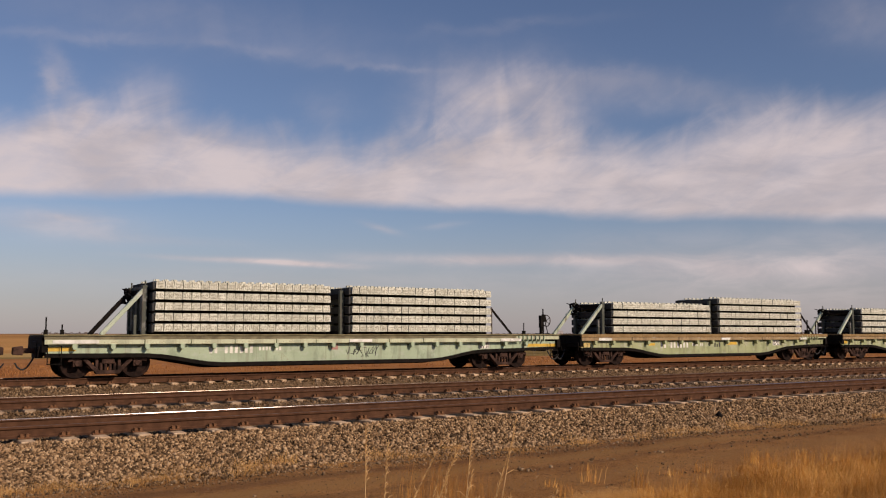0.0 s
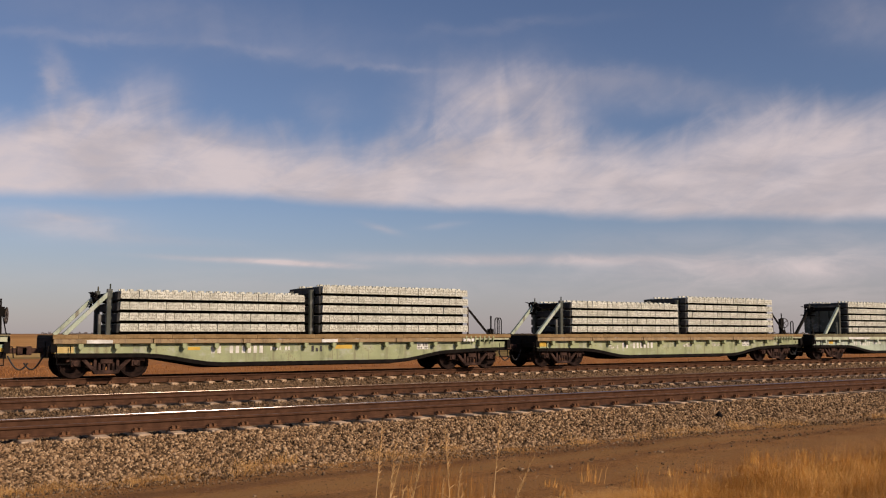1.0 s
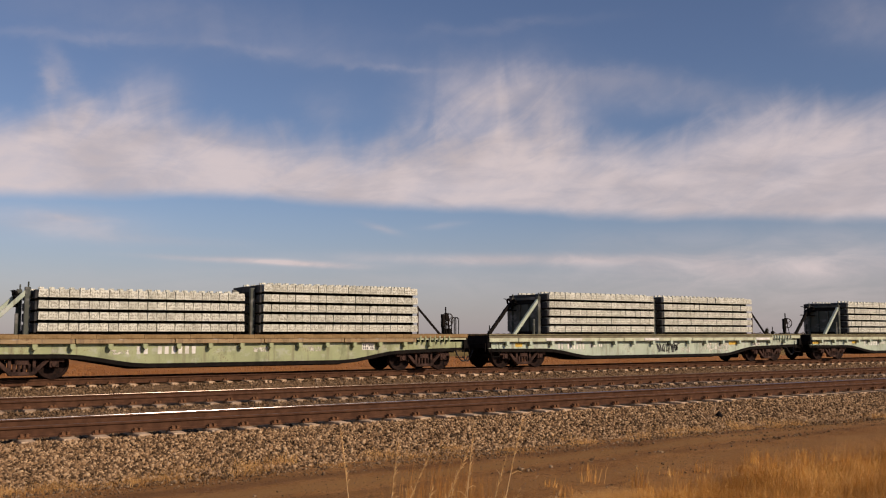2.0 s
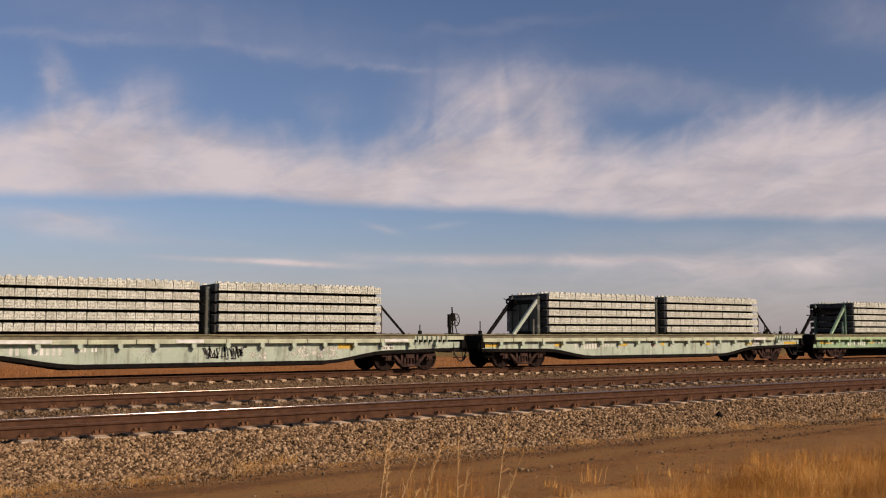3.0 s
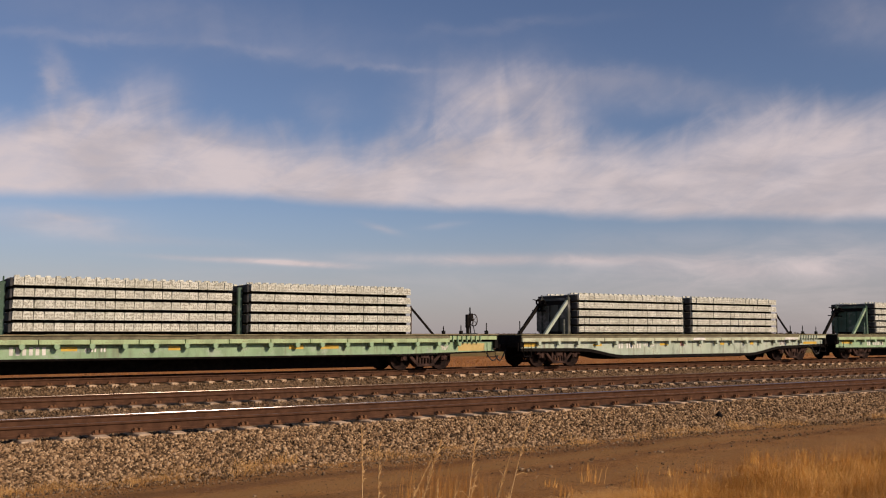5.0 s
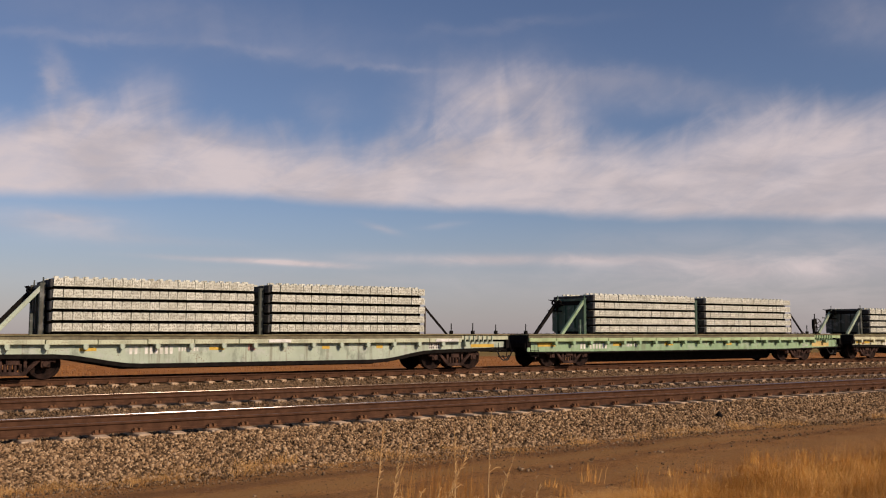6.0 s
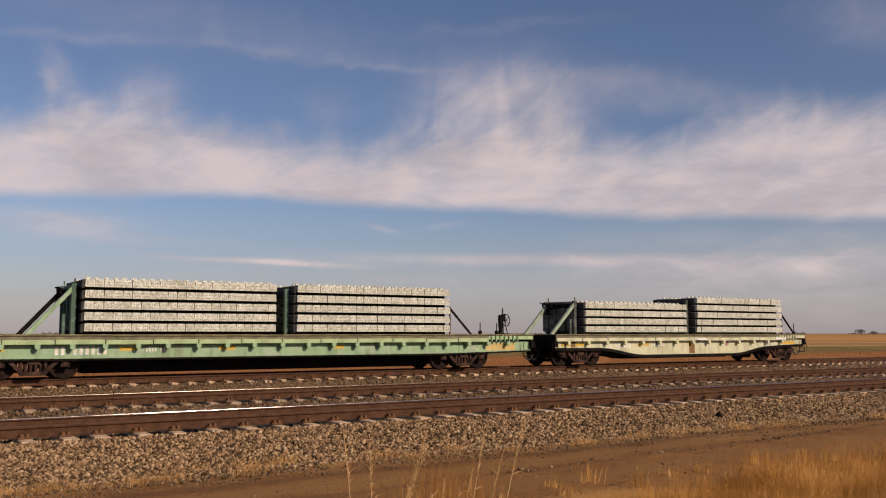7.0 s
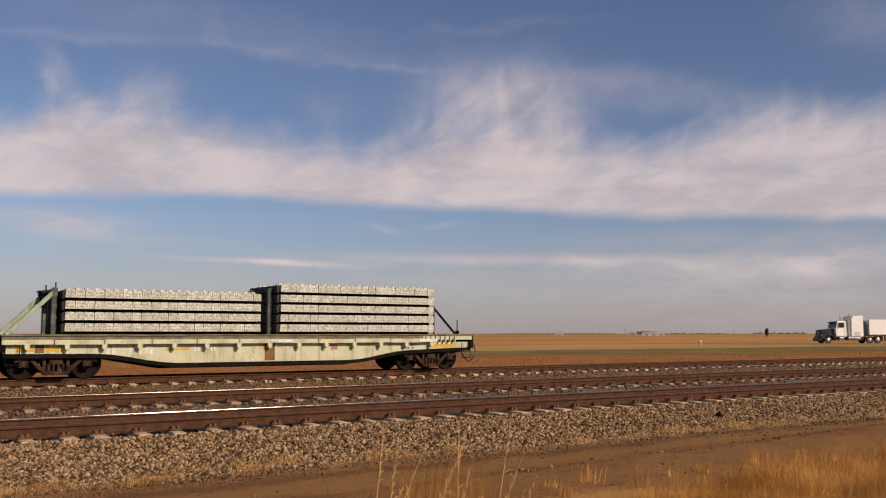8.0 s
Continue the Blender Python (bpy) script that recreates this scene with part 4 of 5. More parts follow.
                if d > 0.02:
                    ox, oz = -(zb - za) / d * thick / 2, (xb - xa) / d * thick / 2
                    marks.plate([(xa - ox, za - oz), (xa + ox, za + oz), (xb + ox, zb + oz), (xb - ox, zb - oz)], yf - 0.004, yf + 0.001)
        tagged(part("sprayed_marks", marks, BLACK, car), "dark sprayed scrawl", kind="stuff")
    if spec["placard"]:
        x = spec["placard"]
        part("placard", Shape().box(x, x + 0.26, yf - 0.004, yf + 0.002, 0.8, 1.0), PINKISH, car)
    out = 1.405 if spec["wood"] else 1.438
    for plate_x, w in spec["white_rail"]:
        part("rail_patch", Shape().box(plate_x, plate_x + w, -out - 0.018, -out, 1.06, DECK - 0.165), WHITE, car, "white painted length of side rail")
    return car


RUST_BAND = plain("rust-brown plate", (0.14, 0.075, 0.03), (0.24, 0.14, 0.06), 6.0, 0.85)
WOOD_RAIL = car_paint("brown-stained side rail", (0.27, 0.185, 0.082), wear=0.8)
MINT = car_paint("faded mint car paint", (0.29, 0.375, 0.255))
MINT_PALE = car_paint("pale mint car paint", (0.355, 0.43, 0.325), wear=0.75)
OLIVE = car_paint("faded olive car paint", (0.27, 0.31, 0.155), wear=0.65)
GREEN = car_paint("green car paint", (0.215, 0.345, 0.19), wear=0.5)
CREAM = car_paint("chalky cream car paint", (0.495, 0.495, 0.315), wear=0.55)
# Side rails paler than their sills: the sun they catch is in the paint.
RAIL_CREAM = car_paint("sunlit-toned side rail", (0.42, 0.455, 0.305), wear=0.55)
RAIL_GREEN = car_paint("sunlit-toned green side rail", (0.30, 0.41, 0.20), wear=0.5)
FRAME_DARK = car_paint("dark green frame paint", (0.035, 0.045, 0.032), wear=0.4)
# Green darkened so the posts' shadow side is in the paint.
FRAME_GREEN_SHADED = car_paint("green frame paint", (0.030, 0.082, 0.048), wear=0.4)

BASE = dict(belly=True, wood=False, deck=DECK_GREEN, paint=MINT, pocket=0.15, pitch=1.06, p0=0.95, brake=0, stakes=(), top=2.88, frame=FRAME_DARK, brace=MINT_PALE, rail=RAIL_CREAM, plate=True, hoop=False, tiers=(5, 5),
            yellow=((0.15, 1.15, 0.13),), mark=(4.6, 6.2), note=(6.6, 7.3), panel=True, placard=None, black=(), patches=(), scrawl=(), white_rail=(), rust=(), label="faded mint-green flatcar with bulged side sills and stake pockets")


def spec(**changes):
    return {**BASE, **changes}


# the cars, in order, with their parts in car space
CAR_AHEAD = spec(length=19.7, t1=2.0, t2=17.0, stacks=(3.2, 9.3, 9.9, 16.2), brake=0.5, stakes=(0.2, 19.0))

CAR_MINT = spec(length=19.7, t1=1.95, t2=16.95, stacks=(3.27, 9.32, 10.17, 16.26), brake=0.35, stakes=(0.15, 0.6, 18.0), mark=(5.05, 6.54), note=(6.74, 7.54), placard=9.39,
                yellow=((0.04, 0.94, 0.13), (18.05, 1.62, 0.12)), white_rail=((0.3, 1.3), (10.0, 0.9), (16.6, 1.0)), scrawl=((9.98, 1.3, 0.018),))

CAR_OLIVE = spec(length=16.9, t1=1.65, t2=15.2, stacks=(1.96, 8.1, 8.76, 14.89), paint=OLIVE, wood=True, plate=False, hoop=True, deck=DECK_WOOD, tiers=(4, 5), top=2.74, pitch=1.04, p0=0.85, mark=(4.86, 6.65), note=(6.89, 7.6),
                 label="faded olive-green flatcar with a brown timber deck", black=((8.39, 0.47),), yellow=((0.05, 0.62, 0.2), (4.1, 0.4, 0.1), (9.29, 0.67, 0.14)), panel=12.64, white_rail=((1.0, 0.75), (8.7, 0.6), (14.6, 0.5)))

CAR_YELLOW_END = spec(length=17.2, t1=1.64, t2=15.36, stacks=(1.98, 8.3, 8.94, 14.99), paint=OLIVE, wood=True, plate=False, hoop=True, deck=DECK_WOOD, tiers=(4, 5), top=2.74, pitch=1.04, p0=0.9, brake=0.6, mark=(4.86, 6.73), note=None,
                      label="faded olive flatcar with timber deck and yellow end panel", yellow=((0.01, 0.64, 0.185),), patches=((4.02, 0.6, 0.72, 0.14), (8.64, 0.55, 0.75, 0.16), (10.63, 0.47, 0.76, 0.14)), panel=12.71)

CAR_SCRAWLED = spec(length=19.5, t1=1.95, t2=17.15, stacks=(3.18, 9.17, 9.81, 15.84), paint=MINT_PALE, brake=0.2, stakes=(0.3, 17.6), pitch=1.15, mark=(3.67, 5.1), note=(5.4, 6.1),
                    label="patched pale mint flatcar with sprayed scrawl on its side", scrawl=((9.3, 1.5, 0.045), (9.4, 1.3, 0.03)), patches=((12.21, 1.94, 0.52, 0.42), (10.9, 0.6, 0.5, 0.25)),
                    yellow=((1.45, 0.36, 0.16), (14.15, 0.59, 0.16)), white_rail=((2.88, 1.9), (8.4, 0.9), (15.9, 1.0)))

CAR_PATCHED = spec(length=19.95, t1=2.26, t2=17.4, stacks=(3.45, 9.53, 10.27, 16.58), paint=MINT_PALE, stakes=(0.15, 17.3, 18.5, 19.8), mark=(4.87, 6.25), note=(6.45, 7.1), placard=9.3, white_rail=((16.0, 0.9),),
                   yellow=((0.03, 0.91, 0.13), (3.77, 0.43, 0.12), (7.32, 0.54, 0.1), (9.93, 0.19, 0.12), (12.86, 0.29, 0.12), (15.63, 0.57, 0.1), (18.57, 0.96, 0.12)))

CAR_GREEN = spec(length=21.0, plate=False, t1=2.05, t2=17.75, stacks=(3.65, 10.22, 10.85, 17.04), paint=GREEN, belly=False, pocket=0.16, pitch=0.95, p0=1.1, brake=0.9, stakes=(0.15, 18.6, 19.4, 20.6), frame=FRAME_GREEN_SHADED, brace=GREEN, rail=RAIL_GREEN,
                 label="green straight-sided flatcar with yellow reflective patches", mark=(3.1, 4.63), note=(5.7, 6.3), panel=None, patches=((1.66, 0.33, 0.82, 0.17), (18.4, 0.35, 0.74, 0.2)),
                 yellow=((0.68, 0.94, 0.14), (5.02, 0.46, 0.13), (8.19, 0.38, 0.13), (12.28, 0.52, 0.13), (13.45, 0.69, 0.13), (19.18, 1.24, 0.28)))

CAR_PALE = spec(length=20.0, t1=2.2, t2=17.55, stacks=(3.18, 9.41, 10.05, 16.1), paint=MINT_PALE, stakes=(0.2, 17.4, 18.4, 19.5), mark=(5.44, 6.79), note=(6.95, 7.6), placard=9.25, white_rail=((16.5, 1.0), (9.9, 0.8)),
                yellow=((0.02, 0.98, 0.15), (3.98, 0.49, 0.1), (7.95, 0.5, 0.1), (11.94, 0.29, 0.1), (14.08, 0.26, 0.12), (18.2, 1.1, 0.12)))

CAR_GREEN_REAR = spec(length=20.9, t1=2.4, t2=17.6, stacks=(3.72, 9.86, 10.62, 16.86), paint=GREEN, belly=False, pocket=0.16, pitch=0.95, p0=1.5, brake=1.1, stakes=(0.15, 18.4, 19.2), frame=FRAME_GREEN_SHADED, brace=GREEN, rail=RAIL_GREEN,
                      label="green straight-sided flatcar with yellow reflective patches", mark=(2.95, 4.45), note=(5.6, 6.2), patches=((17.9, 0.35, 0.74, 0.2),), panel=None, post=MINT,
                      yellow=((0.65, 0.93, 0.16), (4.8, 0.49, 0.13), (7.93, 0.55, 0.13), (12.08, 0.36, 0.13), (18.6, 1.4, 0.28)))

CAR_LAST = spec(length=16.5, t1=1.6, t2=14.7, stacks=(1.76, 7.89, 8.59, 14.72), paint=CREAM, rust=((8.07, 0.36), (0.98, 0.25)), tiers=(4, 5), top=2.74, p0=0.75, stakes=(15.9,), brace=MINT, rail=CREAM,
                label="chalky cream flatcar with rust streaks, last of the train", yellow=((0.47, 0.49, 0.13), (1.25, 0.46, 0.13), (4.79, 0.73, 0.1), (7.94, 0.12, 0.14), (14.6, 1.1, 0.14)), mark=(3.0, 4.4), note=(5.7, 6.4), placard=10.5,
                patches=((8.5, 0.6, 0.86, 0.1),), white_rail=((8.2, 0.8), (14.0, 0.8)))

# leading end of each car at t = 4 s
TRAIN = ((-98.9, CAR_AHEAD), (-77.75, CAR_MINT), (-57.0, CAR_OLIVE), (-38.85, CAR_YELLOW_END), (-20.75, CAR_SCRAWLED), (-0.55, CAR_PATCHED), (20.3, CAR_GREEN), (42.35, CAR_PALE), (63.2, CAR_GREEN_REAR), (85.12, CAR_LAST))


def build_train():
    for k, (x, sp) in enumerate(TRAIN):
        car = flatcar(sp, 100 + k)
        MOVERS.append((car, x, TRAIN_Y, -0.02))
        s1, s1r, s2, s2r = sp["stacks"]
        for j, (a, b) in enumerate(((s1, s1r), (s2, s2r))):
            stack = tie_stack(a, b, sp["tiers"][j], 10 * k + j)
            MOVERS.append((stack, x + a, TRAIN_Y, DECK - 0.014))


build_train()


# ---- the distance: fields, farm, trees, highway ----
def grass(name, x, y, height, width, lean, mat, label, seed, wind=0.10):
    """Bent, tapering blades, each of five points."""
    rng = np.random.default_rng(seed)
    n = len(x)
    z = ground_z(x, y) - 0.02
    z = np.maximum(z, np.where((y > 12.9) & (y < 33.3), bed_z(np.asarray(y, float)), -9))
    q = rng.uniform(0, 2 * np.pi, n)
    tilt = np.abs(rng.normal(0, lean, n))
    dx, dy = np.cos(q) * tilt + wind, np.sin(q) * tilt
    face = rng.normal(0, 0.9, n)
    sx, sy = np.cos(face) * width / 2, np.sin(face) * width / 2
    base = np.stack([x, y, z], 1)
    side = np.stack([sx, sy, np.zeros(n)], 1)
    mid = base + np.stack([dx * height * 0.35, dy * height * 0.35, height * 0.58], 1)
    tip = base + np.stack([dx * height, dy * height, height * (1 - 0.35 * tilt)], 1)
    v = np.stack([base - side, base + side, mid - side * 0.7, mid + side * 0.7, tip], 1).reshape(-1, 3)
    tris = (np.arange(n) * 5)[:, None, None] + np.array([(0, 1, 3), (0, 3, 2), (2, 3, 4)])[None]
    tagged(new(name, raw_mesh(name, v, tris.reshape(-1, 3), mat)), label, "grass", kind="stuff")


def tufted(rng, count, x0, x1, y0, y1, tufts, spread, power=1.0):
    """Points gathered in tufts."""
    cx = x0 + (x1 - x0) * rng.random(tufts) ** power
    cy = rng.uniform(y0, y1, tufts)
    k = rng.integers(0, tufts, count)
    return cx[k] + rng.normal(0, spread, count), cy[k] + rng.normal(0, spread, count), k, rng.random(tufts)


def build_grass():
    rng = np.random.default_rng(21)
    # thick dry grass beside the lane
    x, y, k, u = tufted(rng, 150000, 6.6, 19.0, 5.3, 8.3, 340, 0.16)
    edge = 7.95 + 0.10 * (x - 9.0)
    side = np.degrees(np.arctan2(x, y)) + rng.normal(0, 1.3, len(x))
    keep = (y < edge) & (side > 41.5)
    x, y, k, side = x[keep], y[keep], k[keep], side[keep]
    tall = (0.07 + 0.53 * u[k] ** 1.9) * rng.uniform(0.25, 1.2, len(x)) * (0.35 + 0.65 * smooth(41, 50, side))
    grass("dry_grass", x, y, tall, rng.uniform(0.0011, 0.0024, len(x)), 1.05, GRASS_GOLD, "thick golden dry grass beside the dirt lane", 1, 0.18)
    x, y = rng.uniform(6.0, 19.0, 66000), rng.uniform(5.3, 8.5, 66000)
    keep = (y < 8.05 + 0.10 * (x - 9.0) + rng.normal(0, 0.17, len(x))) & (np.degrees(np.arctan2(x, y)) > 40.5 + rng.normal(0, 1.5, len(x)))
    x, y = x[keep], y[keep]
    grass("matted_grass", x, y, rng.uniform(0.05, 0.22, len(x)), rng.uniform(0.002, 0.004, len(x)), 1.3, GRASS_GOLD, "matted short dry grass under the tall tufts", 6, 0.2)
    # a paler bleached patch at the near end of the grass
    x, y = rng.normal(7.05, 0.30, 9000), rng.normal(7.75, 0.16, 9000)
    grass("bleached_grass", x, y, rng.uniform(0.06, 0.30, len(x)), rng.uniform(0.0012, 0.0026, len(x)), 0.8, GRASS_STRAW, "bleached straw tuft at the end of the dry grass", 9, 0.1)
    # straggling tufts at the edge of the lane
    x, y, k, u = tufted(rng, 2600, 4.4, 13.4, 6.5, 9.4, 60, 0.08)
    grass("lane_grass", x, y, (0.12 + 0.2 * u[k]) * rng.uniform(0.4, 1.1, len(x)), rng.uniform(0.004, 0.007, len(x)), 0.35, GRASS_GOLD, "straggling dry tufts at the lane's edge", 2)
    # low tufts along the foot of the ballast
    x, y, k, u = tufted(rng, 52000, 0.9, 66, 13.0, 13.75, 230, 0.17, 1.4)
    grass("verge_grass", x, y, (0.05 + 0.21 * u[k] ** 2) * rng.uniform(0.3, 1.1, len(x)), rng.uniform(0.003, 0.005, len(x)), 0.8, GRASS_STRAW, "low straw-coloured tufts along the foot of the ballast", 3)
    # thin reddish stems in a loose clump beside the lane
    x, y = rng.normal(5.5, 0.50, 950), rng.normal(8.6, 0.34, 950)
    grass("red_grass", x, y, rng.uniform(0.12, 0.85, len(x)) * (0.35 + 0.65 * np.exp(-((x - 5.5) / 0.5) ** 2)), rng.uniform(0.0017, 0.0036, len(x)), 0.16, GRASS_RED, "thin reddish dry stems beside the lane", 7)
    # russet bank behind the train
    x = 4 + 150 * rng.random(60000) ** 1.4
    y = 33.0 + 15.0 * rng.random(len(x)) ** 1.2
    grass("bank_grass", x, y, rng.uniform(0.06, 0.25, len(x)) * (0.8 + 0.4 * np.sin(x * 0.7 + y)), rng.uniform(0.008, 0.02, len(x)), 1.0, GRASS_RUST, "russet dry grass on the bank behind the train", 4)


def stalk(x, y, height, lean_x, seed):
    """A tall dry stem with a feathery head and a few side leaves; it sways about its root."""
    rng = random.Random(seed)
    s = Shape()
    pts = [Vector((lean_x * (u ** 1.6) * height, 0.03 * u, height * u)) for u in (0, 0.25, 0.5, 0.72, 0.88, 1.0)]
    for i, (a, b) in enumerate(zip(pts, pts[1:])):
        s.rod(a, b, 0.0042 - 0.0005 * i, 5, 0.0042 - 0.0005 * (i + 1))
    head = Shape()
    for i in range(46):
        u = 0.70 + 0.30 * rng.random()
        p = Vector((lean_x * (u ** 1.6) * height, 0.03 * u, height * u))
        e = p + Vector((rng.gauss(0, 0.012) + 0.008, rng.gauss(0, 0.012), rng.uniform(0.012, 0.045)))
        head.rod(p, e, 0.0028, 3, 0.0012)
    leaf = Shape()
    for i in range(4):
        u = rng.uniform(0.2, 0.7)
        p = Vector((lean_x * (u ** 1.6) * height, 0.03 * u, height * u))
        d = Vector((rng.choice((-1, 1)) * rng.uniform(0.06, 0.14), rng.gauss(0, 0.03), rng.uniform(0.02, 0.10)))
        leaf.rod(p, p + d * 0.6, 0.003, 4, 0.0025).rod(p + d * 0.6, p + d + Vector((0, 0, -0.03)), 0.0025, 4, 0.0008)
    ob = tagged(new("grass_stalk"), "tall dry grass stalk with a feathery seed head", "grass stalk", group="stalks by the lane")
    part("stem", s, GRASS_PALE, ob)
    tagged(part("seed_head", head, GRASS_PALE, ob), kind="stuff")
    part("leaves", leaf, GRASS_PALE, ob)
    MOVERS_SWAY.append((ob, x, y, float(ground_z(x, y)) - 0.03, rng.uniform(0, 6.28), rng.uniform(2.0, 4.0)))


MOVERS_SWAY = []


def tree(x, y, height, width, seed, label, mid=0.62, tall=0.36):
    rng = random.Random(seed)
    t = tagged(new("tree"), label, "tree", group="trees on the plain")
    t.matrix_basis = pose(x, y, float(ground_z(x, y)) - 0.05)
    trunk = Shape().rod((0, 0, 0), (0, 0, height * 0.45), height * 0.045, 7, height * 0.03)
    for k in range(6):
        q = k * 1.05 + rng.random()
        trunk.rod((0, 0, height * (0.25 + 0.03 * k)), (math.cos(q) * width * 0.3, math.sin(q) * width * 0.3, height * (0.55 + 0.05 * k)), height * 0.02, 5, height * 0.008)
    part("trunk", trunk, TIE_BROWN, t)
    r = np.random.default_rng(seed)
    n = 900
    c = r.normal(0, 1, (n, 3))
    c /= np.linalg.norm(c, axis=1)[:, None]
    rad = r.random(n) ** 0.4 * (1 + 0.28 * np.sin(c[:, 0] * 5 + seed) * np.cos(c[:, 2] * 4))
    p = c * rad[:, None] * np.array([width / 2, width / 2, height * tall]) + np.array([0, 0, height * mid])
    d = r.normal(0, 1, (n, 3, 3)) * height * 0.035
    v = (p[:, None] + d).reshape(-1, 3)
    ob = new("crown", raw_mesh("crown", v, np.arange(n * 3).reshape(-1, 3), LEAF_DARK))
    ob.parent = t


LEAF_DARK = blade("dark autumn leaves", (0.035, 0.034, 0.022), (0.06, 0.052, 0.032), (0.09, 0.07, 0.045))
LEAF_HAZY = blade("hazy far trees", (0.11, 0.085, 0.07), (0.14, 0.11, 0.09), (0.17, 0.135, 0.11))
BARN_WHITE = plain("white farm siding", (0.66, 0.65, 0.62), (0.78, 0.77, 0.74), 0.8, 0.7)
BARN_ROOF = plain("dull metal roof", (0.34, 0.32, 0.30), (0.44, 0.42, 0.40), 0.8, 0.6)
GLASS_DARK = plain("dark glass", (0.01, 0.012, 0.015), (0.02, 0.022, 0.026), 3.0, 0.08, relief=0.0)
ASPHALT = plain("dusty worn asphalt", (0.25, 0.150, 0.062), (0.34, 0.205, 0.088), 0.6, 0.97)


def sight(px_azimuth, distance):
    """A place on the plain by azimuth in degrees and distance."""
    q = radians(px_azimuth)
    return distance * math.sin(q), distance * math.cos(q)


def farm_building(x, y, length, depth, wall, turn, label):
    b = tagged(new("farm_building"), label, "farm building", group="farm buildings")
    b.matrix_basis = pose(x, y, float(ground_z(x, y)) - 0.1, 0, 0, turn)
    part("wall", Shape().box(-length / 2, length / 2, -depth / 2, depth / 2, 0, wall), BARN_WHITE, b)
    rise = depth * 0.22
    gable = [(-depth / 2 - 0.3, wall), (0, wall + rise), (depth / 2 + 0.3, wall), (depth / 2 + 0.3, wall - 0.15), (-depth / 2 - 0.3, wall - 0.15)]
    part("roof", Shape().sweep(gable, lambda u, v: (-length / 2 - 0.3, u, v), lambda u, v: (length / 2 + 0.3, u, v)), BARN_ROOF, b)
    for k in range(3):
        xk = -length / 2 + length * (k + 0.5) / 3
        part("door", Shape().box(xk - 1.2, xk + 1.2, -depth / 2 - 0.06, -depth / 2 - 0.002, 0, wall * 0.75), BARN_ROOF, b)


def utility_pole(x, y, height):
    p = tagged(new("utility_pole"), "grey wooden utility pole with a crossarm", "utility pole", group="poles on the plain")
    p.matrix_basis = pose(x, y, float(ground_z(x, y)) - 0.1, 0, 0, 30)
    part("pole", Shape().rod((0, 0, 0), (0, 0, height), 0.18, 7, 0.12), TIE_BROWN, p)
    part("crossarm", Shape().box(-1.3, 1.3, -0.08, 0.08, height - 0.9, height - 0.7), TIE_BROWN, p)


def build_distance():
    x, y = sight(45.85, 560)
    farm_building(x, y, 13, 4, 1.3, -45, "long low white farm building beside dark trees")
    x, y = sight(44.55, 548)
    farm_building(x, y, 5, 5, 1.9, -45, "small white farm shed with dark roof")
    x, y = sight(40.0, 600)
    farm_building(x, y, 5, 4, 2.6, -40, "small white shed alone in the stubble")
    for k, (a, dist, h, w) in enumerate(((44.95, 610, 3.0, 7.5), (45.35, 612, 3.3, 8.0), (45.8, 615, 2.9, 8.0), (46.3, 620, 2.4, 6.0), (57.6, 900, 5.6, 9.5), (58.3, 905, 3.8, 6.5), (59.4, 900, 6.0, 8.0), (61.5, 900, 6.0, 10.0))):
        x, y = sight(a, dist)
        tree(x, y, h, w, k + 3, "dark leafy tree far off on the plain")
    x, y = sight(52.5, 330)
    tree(x, y, 3.3, 1.2, 40, "small dark cedar standing in the stubble", 0.58, 0.42)
    # far shelter belts on the horizon
    r = np.random.default_rng(8)
    pts = []
    for a0, a1, h in ((51.7, 54.7, 5.0), (48.0, 50.2, 2.0), (36.0, 43.5, 1.6), (46.5, 47.8, 2.5), (8.5, 11.5, 5.0), (20.0, 23.0, 2.5), (57.0, 64.0, 2.0), (27.0, 30.5, 2.0)):
        n = int((a1 - a0) * 260)
        a = np.radians(r.uniform(a0, a1, n))
        dist = 2300 + r.normal(0, 40, n)
        pts.append(np.stack([np.sin(a) * dist, np.cos(a) * dist, h * r.random(n) ** 1.5 * (0.6 + 0.4 * np.sin(a * 900))], 1))
    p = np.concatenate(pts)
    p[:, 2] = np.abs(p[:, 2]) - 0.3
    v = (p[:, None] + r.normal(0, 1.6, (len(p), 3, 3)) * np.array([1, 1, 0.45])).reshape(-1, 3)
    tagged(new("shelter_belt", raw_mesh("shelter_belt", v, np.arange(len(v)).reshape(-1, 3), LEAF_HAZY)), "dark lines of trees along the horizon", "trees", kind="stuff")
    for a, dist, h in ((42.1, 1300, 8.5), (44.1, 1250, 8.0), (50.6, 1400, 8.0)):
        utility_pole(*sight(a, dist), h)
    x, y = sight(48.65, 122)
    post = tagged(new("marker_post"), "short pale marker post in the grass", "marker post")
    post.matrix_basis = pose(x, y, float(ground_z(x, y)) - 0.05)
    part("post", Shape().box(-0.11, 0.11, -0.09, 0.09, 0, 0.60), TIE_PALE, post, soft=0.03)
    part("cap", Shape().box(-0.15, 0.15, -0.12, 0.12, 0.60, 0.72), BARN_WHITE, post, soft=0.02)


ROAD_AT = Vector((116.8, 80.6))


